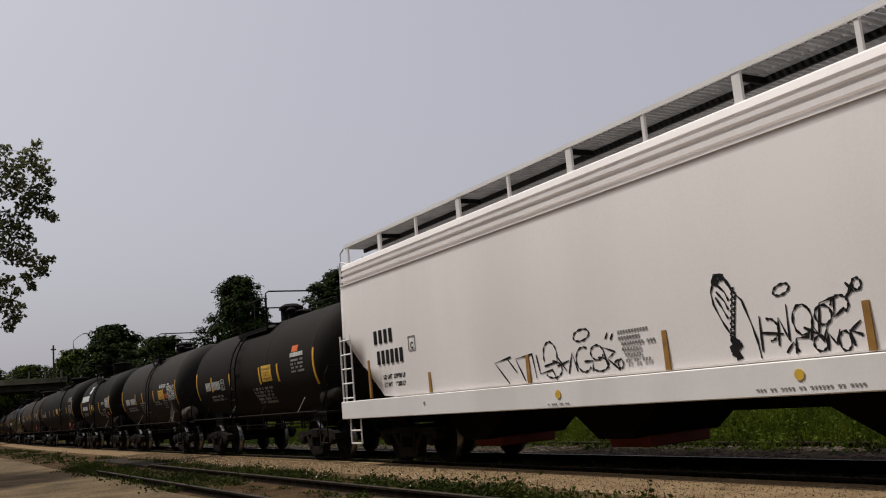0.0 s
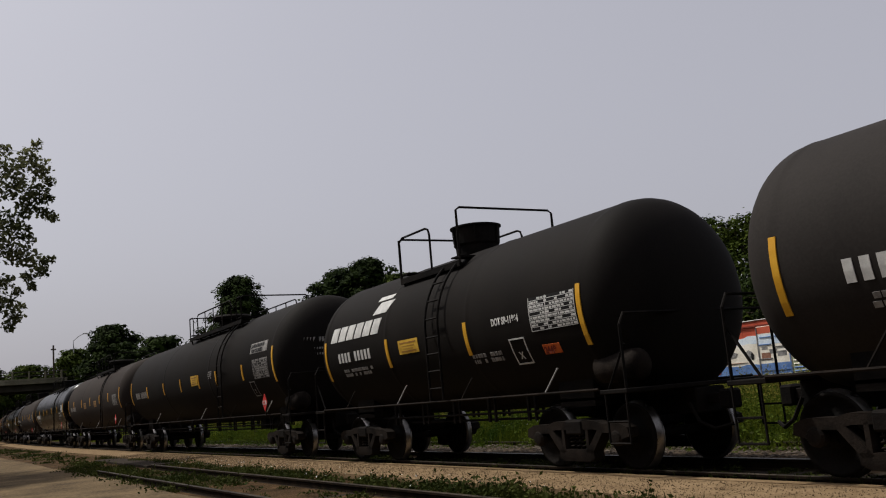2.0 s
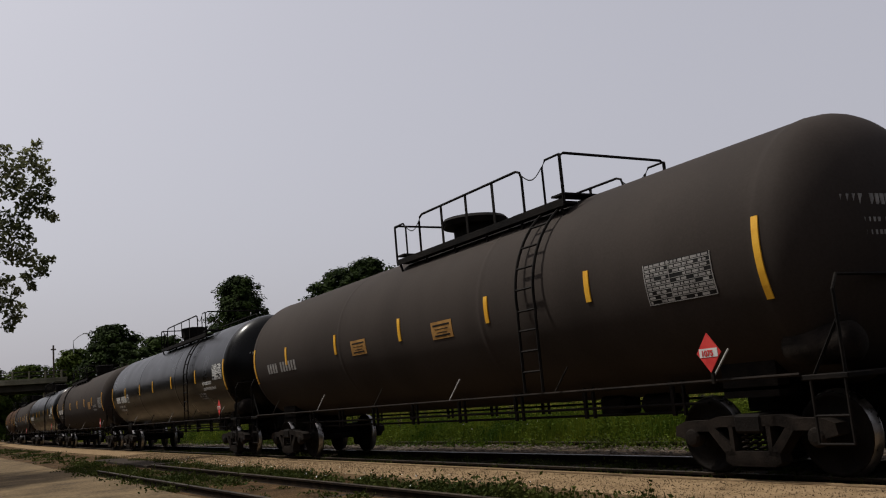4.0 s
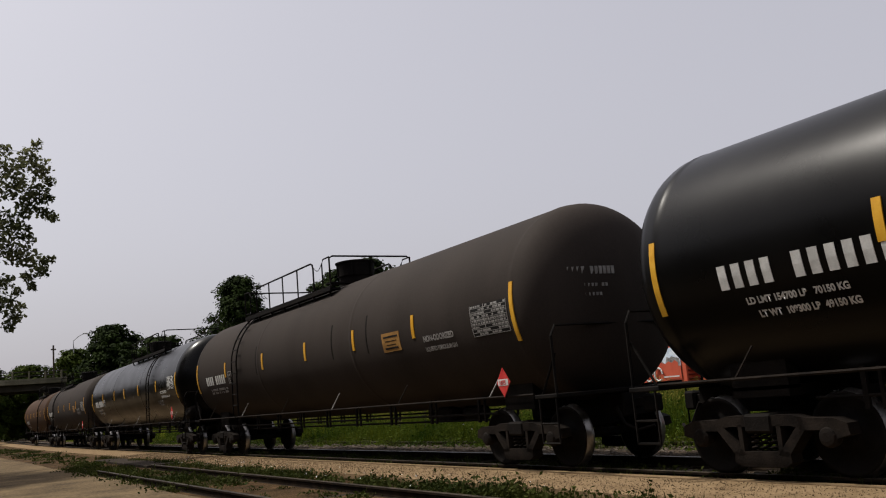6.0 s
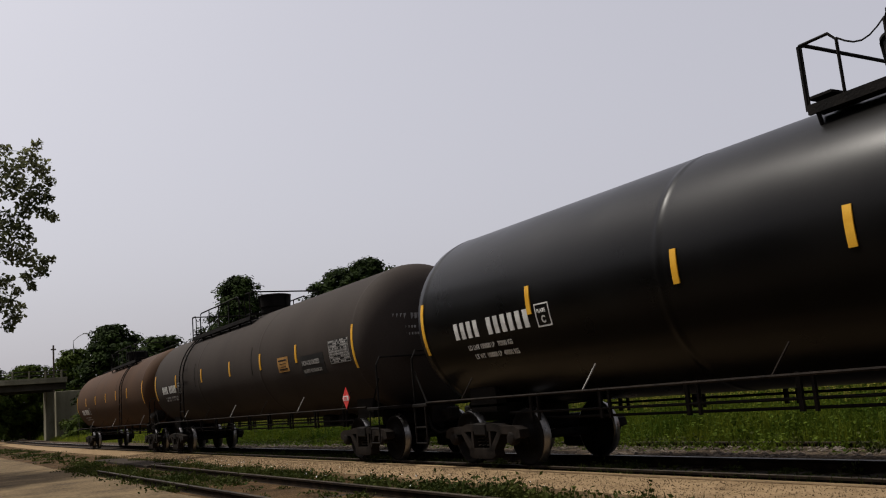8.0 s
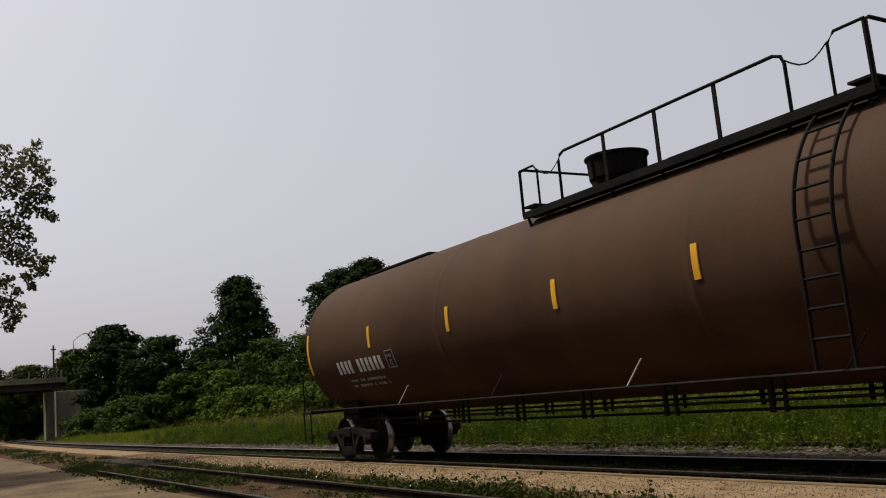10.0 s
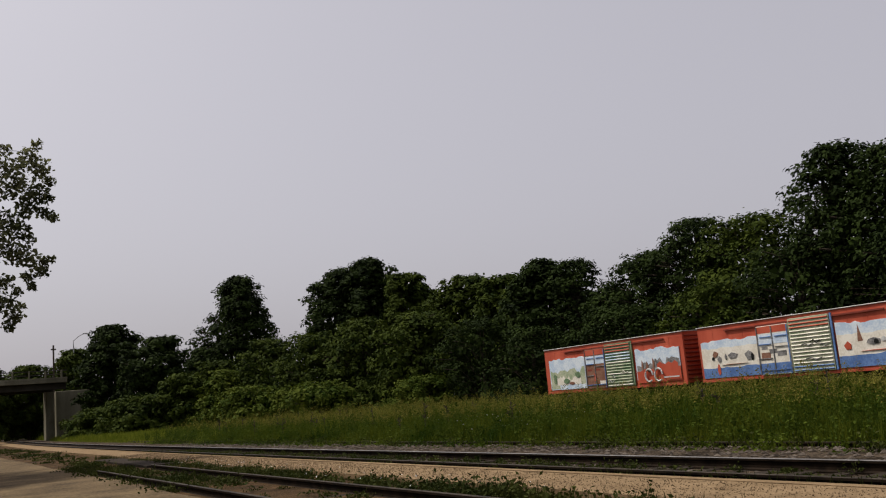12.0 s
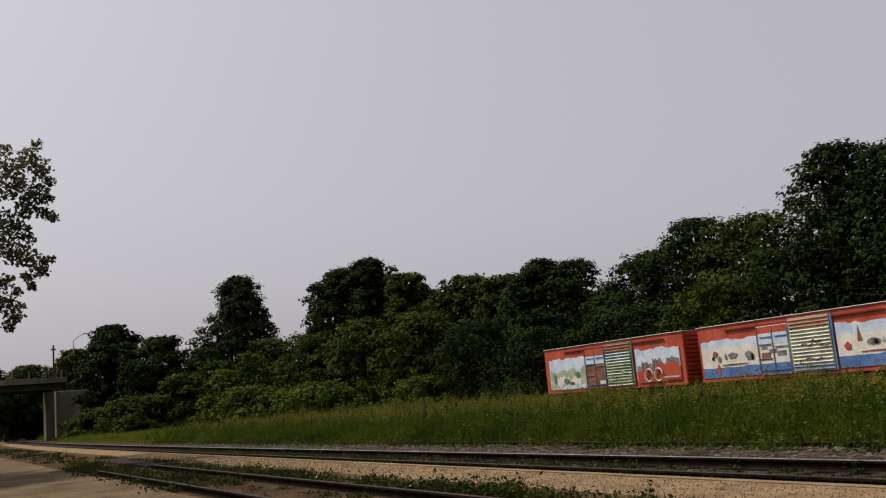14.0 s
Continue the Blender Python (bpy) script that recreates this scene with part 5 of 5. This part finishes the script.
# ---- bridge, lamp and pole ----
def bridge():
    br = thing("road_bridge", pose(-130, 16.1, 0, 0, 0, 4), "grey concrete road bridge over the tracks", "bridge")
    part("pier", box(B(), -.9, .9, -.52, .52, -.4, 6.5, .06), "bridge", br, "pale concrete pier")
    part("girder", box(B(), -.6, -.1, -60, .7, 6.5, 7.35, .03), "bridge_dark", br)
    part("girder", box(B(), 7.5, 8.0, -60, .7, 6.5, 7.35, .03), "bridge_dark", br)
    part("deck", box(B(), -1.2, 9.0, -60, .7, 7.35, 7.75, .03), "bridge", br)
    part("parapet", box(B(), 8.7, 9.0, -60, .7, 7.75, 8.05, .02), "bridge", br)
    part("abutment", box(B(), -7.0, -1.5, 1.3, 7.6, -.4, 6.6, .05), "bridge", br, "broad concrete abutment wall")
    for k in range(26):
        part("parapet_post", box(B(), 8.72, 8.98, -50 + 2 * k - .1, -50 + 2 * k + .1, 8.05, 9.0, .02), "bridge", br)
    for z in (8.4, 8.9):
        part("parapet_rail", box(B(), 8.8, 8.9, -60, .7, z, z + .12), "bridge_dark", br)
    br.location.x = -138


bridge()
lamp = thing("street_lamp", pose(-148.5, 21.0, -.35), "slender grey street lamp with a curved arm", "street lamp")
part("pole", tube(B(), [(0, 0, 0), (0, 0, 8), (0, .02, 14.0)], .09, 8), "lamp", lamp)
part("arm", tube(B(), [(0, 0, 14.0), (0, 0, 14.9), (0, .8, 15.6), (0, 1.5, 15.95)], .06, 6), "lamp", lamp)
part("lamp_head", box(B(), -.15, .15, 1.4, 2.1, 15.92, 16.08, .04), "lamp", lamp)
upole = thing("utility_pole", pose(-141, 17.2, -.35), "short dark timber pole behind the bridge", "utility pole")
part("pole", tube(B(), [(0, 0, 0), (.05, 0, 7), (0, 0, 13.7)], .12, 8), "bark", upole)
part("crossarm", box(B(), -.08, .08, -.35, .35, 13.0, 13.2), "bark", upole)


# ---- the shade tree and the trees behind the camera ----
def shade_tree():
    t = thing("tree", pose(-34, -3.5, -.55), "leafy shade tree with drooping sunlit twigs beside the pavement", "tree")
    rng = np.random.default_rng(5)
    bm = tube(B(), [(0, 0, 0), (.1, .05, 2.5), (0, .1, 5), (.2, .1, 8)], .28, 9)
    lobes = []
    for k in range(26):
        a, f = rng.uniform(0, math.tau), rng.uniform(0, 1)
        q = np.array([math.cos(a) * 4.0 * math.sin(.5 + 2.2 * f), math.sin(a) * 4.0 * math.sin(.5 + 2.2 * f), 5.0 + 7.5 * f])
        lobes.append((q, 1.4))
    for y, z, r in ((6.14, 11.77, .23), (6.35, 10.95, .5), (6.94, 11.61, .32), (7.21, 11.91, .18), (7.28, 11.1, .41), (7.65, 10.74, .2), (6.62, 10.23, .58), (7.26, 10.16, .36), (6.89, 9.62, .4), (7.54, 10.02, .16), (7.78, 9.38, .16), (7.44, 9.47, .22), (6.19, 9.19, .49), (6.66, 8.75, .27), (6.88, 8.49, .18)):
        lobes.append((np.array([rng.uniform(-.4, .4), y, z]), r))
    for y, z, r in ((6.19, 8.18, .53), (6.69, 7.88, .4), (7.2, 7.67, .35), (7.57, 7.82, .16), (7.32, 7.27, .2), (6.86, 7.13, .22), (6.95, 6.76, .13), (6.15, 6.97, .26), (6.46, 6.57, .18), (6.11, 6.08, .39), (6.49, 5.78, .22), (6.21, 5.43, .22), (6.64, 6.17, .11), (5.45, 10.59, .9), (5.27, 8.57, .99), (5.27, 6.59, .88)):
        lobes.append((np.array([rng.uniform(-.4, .4), y, z]), r))
    cs = []
    for c, r in lobes:
        n = int(430 * r * r + 170 * r)
        d = rng.normal(size=(n, 3))
        d /= np.linalg.norm(d, axis=1)[:, None]
        p = c + d * (r + .05) * rng.uniform(.15, 1.1, (n, 1)) ** .55 * np.array([1, 1, .9])
        cs.append(p)
        if r > .8:
            tube(bm, [(0, .1, min(7.5, c[2] * .6)), tuple(c * np.array([.6, .6, 1]) - np.array([0, 0, .3])), tuple(c)], .03, 5)
        else:
            host = min((q for q, w in lobes if w > r * 1.2), key=lambda q: float(np.linalg.norm(q - c)))
            tube(bm, [tuple(host), tuple((host + c) / 2 + np.array([0, 0, .08])), tuple(c)], .009, 4)
        for q in p[:6]:
            tube(bm, [tuple(c), tuple(q)], .006, 3)
    part("trunk", bm, "bark", t, "dark trunk and twigs")
    cs = np.concatenate(cs)
    me = leaves_mesh("crown", cs, .105 * rng.uniform(.5, 1.3, len(cs)), rng, .6)
    me.materials.append(M["leaf_near"])
    ob = new("crown", me)
    ob.parent = t


shade_tree()


def trees_behind():
    # unseen row, added to block low sky and darken reflections in the tanks
    first = None
    rng = random.Random(9)
    for k in range(40):
        m = pose(-330 + k * 10 + rng.uniform(-2, 2), -19 + rng.uniform(-2, 2), -.35, 0, 0, rng.uniform(0, 360))
        if first is None:
            first = thing("tree", m, "unseen dark leafy tree, added to darken the tank reflections", "tree", "trees along the pavement")
            tree_parts(first, 12.5, 13, 77, "leaf_dark", 2600, .6, .08, "round")
        else:
            copy_thing(first, m)


trees_behind()


# ---- grass, weeds and stones ----
def blades(name, xs, ys, hs, ws, rng, mat, base):
    """Bent grass blades, three triangles each."""
    n = len(xs)
    a = rng.uniform(0, math.tau, n)
    dx, dy = np.cos(a) * ws, np.sin(a) * ws
    b = rng.uniform(0, math.tau, n)
    lean = hs * rng.uniform(.05, .35, n)
    lx, ly = np.cos(b) * lean, np.sin(b) * lean
    z0 = np.full(n, base)
    v = np.stack([np.stack([xs - dx, ys - dy, z0], 1), np.stack([xs + dx, ys + dy, z0], 1),
                  np.stack([xs + lx * .4 + dx * .8, ys + ly * .4 + dy * .8, z0 + hs * .6], 1), np.stack([xs + lx * .4 - dx * .8, ys + ly * .4 - dy * .8, z0 + hs * .6], 1),
                  np.stack([xs + lx, ys + ly, z0 + hs], 1)], 1).reshape(-1, 3)
    idx = (np.arange(n)[:, None] * 5 + np.array([0, 1, 2, 3, 3, 2, 4])[None]).ravel()
    me = bpy.data.meshes.new(name)
    me.vertices.add(n * 5)
    me.vertices.foreach_set("co", v.ravel())
    me.loops.add(n * 7)
    me.loops.foreach_set("vertex_index", idx)
    me.polygons.add(n * 2)
    st = np.arange(n)[:, None] * 7 + np.array([0, 4])[None]
    me.polygons.foreach_set("loop_start", st.ravel())
    me.update(calc_edges=True)
    me.materials.append(M[mat])
    return new(name, me)


def meadow():
    rng = np.random.default_rng(12)
    X, Y, H, Wd, P = [], [], [], [], []
    for pale, x0, x1, y0, y1, dens, w in ((0, -48, -5, 11.9, 13.4, 70, .007), (0, -48, -5, 13.3, 16.5, 170, .009), (0, -48, -8, 16.5, 24, 60, .014), (0, -60, -12, 24, 39, 28, .02), (1, -120, -48, 12.2, 18, 34, .02), (1, -125, -48, 18, 38, 14, .032), (1, -180, -110, 13.5, 26, 9, .05)):
        n = int((x1 - x0) * (y1 - y0) * dens)
        x, y = rng.uniform(x0, x1, n), rng.uniform(y0, y1, n)
        clump = .78 + .22 * np.sin(x * .9 + np.sin(y * .7) * 2) * np.cos(y * .8 + x * .23)
        edge = np.clip((y - 11.6) / 2.8, .12, 1)
        h = rng.uniform(.55, 1.12, n) * clump * edge * (.85 if pale else 1)
        X.append(x), Y.append(y + np.array([bend(q) for q in x])), H.append(h), Wd.append(np.full(n, w)), P.append(np.full(n, pale))
    X, Y, H, Wd, P = map(np.concatenate, (X, Y, H, Wd, P))
    for pale, name, mat, label in ((0, "meadow_grass", "grass", "tall green and straw-yellow meadow grass"), (1, "field_grass", "pale_grass", "shorter pale green grass of the far field")):
        k = P == pale
        tagged(blades(name, X[k], Y[k], H[k], Wd[k], rng, mat, -.32), label, "grass", kind="stuff")
    # leafy upright weeds, each a stem with narrow leaves and a pale feathery top
    n = 5900
    x, y = rng.uniform(-66, -6, n), 13.5 + rng.uniform(0, 1, n) ** 1.7 * 22
    group = np.sin(x * .55 + np.sin(y * .5) * 1.6) + .6 * np.sin(x * 1.9 + y) + rng.normal(size=n) * .5
    keep = (x < -.42 * y) & (group > -.7)
    x, y, group = x[keep], y[keep], group[keep]
    n = len(x)
    tall = (rng.uniform(0, 1, n) > .9) * 1.0
    h = (rng.uniform(.85, 1.22, n) + .08 * group + .36 * tall) * np.clip((y - 12.6) / 1.6, .5, 1)
    y = y + np.array([bend(q) for q in x])
    tagged(blades("weed_stems", x, y, h, np.full(n, .007), rng, "stalk", -.32), "upright green weed stems in the meadow", "weeds", kind="stuff")
    k = 34
    up = rng.uniform(.2, .85, (n, k))
    ang = rng.uniform(0, math.tau, (n, k))
    reach = rng.uniform(.03, .12, (n, k)) * (1.15 - up)
    c = np.stack([x[:, None] + np.cos(ang) * reach, y[:, None] + np.sin(ang) * reach, -.32 + h[:, None] * up], 2).reshape(-1, 3)
    me = leaves_mesh("weed_leaves", c, .034 * rng.uniform(.6, 1.4, len(c)), rng, .8)
    me.materials.append(M["stalk"])
    tagged(new("weed_leaves", me), "narrow green leaves of the tall meadow weeds", "weeds", kind="stuff")
    k = 28
    grown = y > 15.2
    x, y, h, tall, n = x[grown], y[grown], h[grown], tall[grown], int(grown.sum())
    up = rng.uniform(.74, 1.02, (n, k))
    spread = (.022 + .13 * (1.02 - up)) * (1 + .5 * tall[:, None])
    c = np.stack([x[:, None] + rng.normal(size=(n, k)) * spread, y[:, None] + rng.normal(size=(n, k)) * spread, -.32 + h[:, None] * up], 2).reshape(-1, 3)
    me = leaves_mesh("weed_plumes", c, .025 * rng.uniform(.6, 1.3, len(c)), rng)
    me.materials.append(M["seed"])
    tagged(new("weed_plumes", me), "feathery yellow-green weed plumes above the grass", "weeds", kind="stuff")
    # leafy weeds along the near edge
    n = 1500
    x, y = rng.uniform(-60, -6, n), 12.1 + rng.uniform(0, 1, n) ** 1.6 * 6
    h = np.clip((y - 11.8) / 2.4, .1, 1) * rng.uniform(.35, .95, n)
    k = 34
    c = np.repeat(np.stack([x, y, -.3 + h * .5], 1), k, 0) + rng.normal(size=(n * k, 3)) * np.stack([np.full(n, .12), np.full(n, .12), h * .24], 1).repeat(k, 0)
    c[:, 2] = np.maximum(c[:, 2], -.28)
    me = leaves_mesh("field_weeds", c, .036 * rng.uniform(.6, 1.5, len(c)), rng, .7)
    me.materials.append(M["stalk"])
    tagged(new("field_weeds", me), "leafy green weeds at the edge of the field", "weeds", kind="stuff")
    # dry dark stalks
    n = 46
    bm = B()
    for i in range(n):
        x, y = rng.uniform(-60, -9), rng.uniform(13.9, 22)
        h = rng.uniform(.9, 1.35)
        tube(bm, [(x, y, -.32), (x + .03, y, h * .5 - .3), (x + rng.normal() * .06, y, h - .32)], .012, 4)
        for j in range(10):
            z = h * rng.uniform(.5, 1) - .32
            tube(bm, [(x + .02, y, z), (x + rng.normal() * .09, y + rng.normal() * .09, z + .08)], .014, 3)
    ob = part("dry_stalks", bm, "bark", None)
    tagged(ob, "dark dry dock stalks in the grass", "weeds", kind="stuff")


meadow()


def weeds():
    rng = np.random.default_rng(21)
    C, S = [], []
    def patchy(n, x0, x1, y0, y1, r, h, leaf):
        for _ in range(n):
            x, y = rng.uniform(x0, x1), rng.uniform(y0, y1)
            rr, hh = r * rng.uniform(.5, 1.4), h * rng.uniform(.4, 1.5)
            m = int(26 + 60 * rr)
            d = rng.normal(size=(m, 3)) * np.array([rr * .5, rr * .5, hh * .35])
            C.append(np.array([x, y + bend(x), -.14 + hh * .35]) + d * np.array([1, 1, 1]))
            S.append(np.full(m, leaf))
    patchy(200, -34, -5, 6.55, 6.95, .18, .12, .03)
    patchy(16, -10.7, -9.3, 6.4, 6.75, .25, .24, .035)
    patchy(10, -12.2, -11.0, 6.6, 6.85, .2, .18, .035)
    patchy(2, -7.7, -7.5, 6.85, 6.95, .06, .22, .03)
    patchy(70, -22, -6, 6.2, 6.75, .22, .14, .035)
    patchy(70, -30, -6, 4.5, 6.4, .2, .07, .03)
    patchy(110, -34, -17, 3.9, 5.5, .3, .12, .04)
    patchy(190, -45, -4, 8.45, 8.75, .16, .10, .028)
    patchy(260, -40, -4, 8.8, 10.0, .22, .08, .028)
    patchy(160, -60, -4, 12.5, 13.4, .22, .16, .035)
    patchy(70, -90, -34, 4.6, 6.6, .4, .1, .06)
    X = np.concatenate([rng.uniform(-33, -18, 5000), rng.uniform(-40, -5, 5000), rng.uniform(-40, -5, 3500)])
    Y = np.concatenate([rng.uniform(3.95, 5.6, 5000), rng.uniform(6.35, 6.95, 5000), rng.uniform(8.42, 8.7, 3500)])
    keep = np.sin(X * 1.7) + np.sin(X * .63 + 1) + rng.uniform(-1, 1, len(X)) > .6
    X, Y = X[keep], Y[keep]
    tagged(blades("track_grass", X, Y, rng.uniform(.06, .24, len(X)), np.full(len(X), .006), rng, "weed", -.15), "short grass tufts along the rails", "grass", kind="stuff")
    c = np.concatenate(C)
    c[:, 2] = np.maximum(c[:, 2], -.15)
    me = leaves_mesh("track_weeds", c, np.concatenate(S) * rng.uniform(.6, 1.4, len(c)), rng, .8)
    me.materials.append(M["weed"])
    tagged(new("track_weeds", me), "low green weeds along the rails and strip", "weeds", kind="stuff")
    n = 90
    x, y = rng.uniform(-28, -6, n), rng.uniform(6.3, 6.95, n)
    c = np.stack([x, y, rng.uniform(-.06, .12, n)], 1)
    m = 60
    xx = rng.normal(-22, 2.2, m)
    c2 = np.stack([xx, rng.uniform(13.7, 15.5, m), rng.uniform(.2, .6, m)], 1)
    c = np.concatenate([c, c2])
    me = leaves_mesh("flowers", c, .022 * rng.uniform(.5, 1.3, len(c)), rng, 1.5)
    me.materials.append(M["flower"])
    tagged(new("flowers", me), "tiny pale wild flowers among the weeds", "flowers", kind="stuff")


weeds()


def stones():
    rng = np.random.default_rng(33)
    spots = [(2600, -45, -4, 8.5, 8.62, .035), (3400, -50, -4, 10.2, 13.1, .05), (1300, -40, -4, 8.7, 9.9, .035), (700, -30, -5, 4.5, 6.8, .028)]
    o = np.array([(1, 0, 0), (0, 1, 0), (-1, 0, 0), (0, -1, 0), (0, 0, 1), (0, 0, -1)], float)
    f = np.array([(0, 1, 4), (1, 2, 4), (2, 3, 4), (3, 0, 4), (1, 0, 5), (2, 1, 5), (3, 2, 5), (0, 3, 5)])
    V, F, i = [], [], 0
    for n, x0, x1, y0, y1, r in spots:
        for _ in range(n):
            x, y = rng.uniform(x0, x1), rng.uniform(y0, y1)
            s = r * rng.uniform(.5, 1.5)
            V.append(o * s * np.array([1.2, 1.2, .6]) * rng.uniform(.6, 1.3, (6, 3)) + np.array([x, y + bend(x), -.168 + s * .1]))
            F.append(f + i)
            i += 6
    G, H, j = [], [], 0
    for _ in range(9000):
        x, y = -4 - 34 * rng.uniform(0, 1) ** 1.3, rng.uniform(6.98, 8.2)
        s = .0065 * rng.uniform(.5, 1.6) * (1 + abs(x) / 30)
        G.append(o * s * rng.uniform(.6, 1.3, (6, 3)) + np.array([x, y + bend(x), -.05 + s * .35]))
        H.append(f + j)
        j += 6
    tagged(sheet("strip_gravel", np.concatenate(G).tolist(), np.concatenate(H).tolist(), "grit"), "fine tan gravel strewn on the concrete strip", "gravel", kind="stuff")
    tagged(sheet("ballast_stones", np.concatenate(V).tolist(), np.concatenate(F).tolist(), "stone"), "loose grey ballast stones between the rails", "stones", kind="stuff")


stones()
bm = box(B(), -37, -28, 5.95, 6.75, -.2, -.06, .02)
setting("crossing_panel", bm, "tie", "weathered timber slab laid across the siding", "crossing slab")


# ---- what moves ----
def car_pose(mid, gauge, t):
    """The pose of a car whose trucks ride the line."""
    x = mid + SPEED * t
    a, b = x - gauge, x + gauge
    ya, yb = bend(a), bend(b)
    return pose(x, TRACK_Y + (ya + yb) / 2, 0, 0, 0, math.degrees(math.atan2(yb - ya, b - a)))


def motions():
    for car, mid, gauge in CARS:
        walk(car, [(t / 2, car_pose(mid, gauge, t / 2)) for t in range(29)])
    for ws, x in WHEELS:
        walk(ws, [(k / 30, pose(x, 0, .457) @ Matrix.Rotation(SPEED * k / 30 / .457, 4, "Y")) for k in range(421)])


motions()
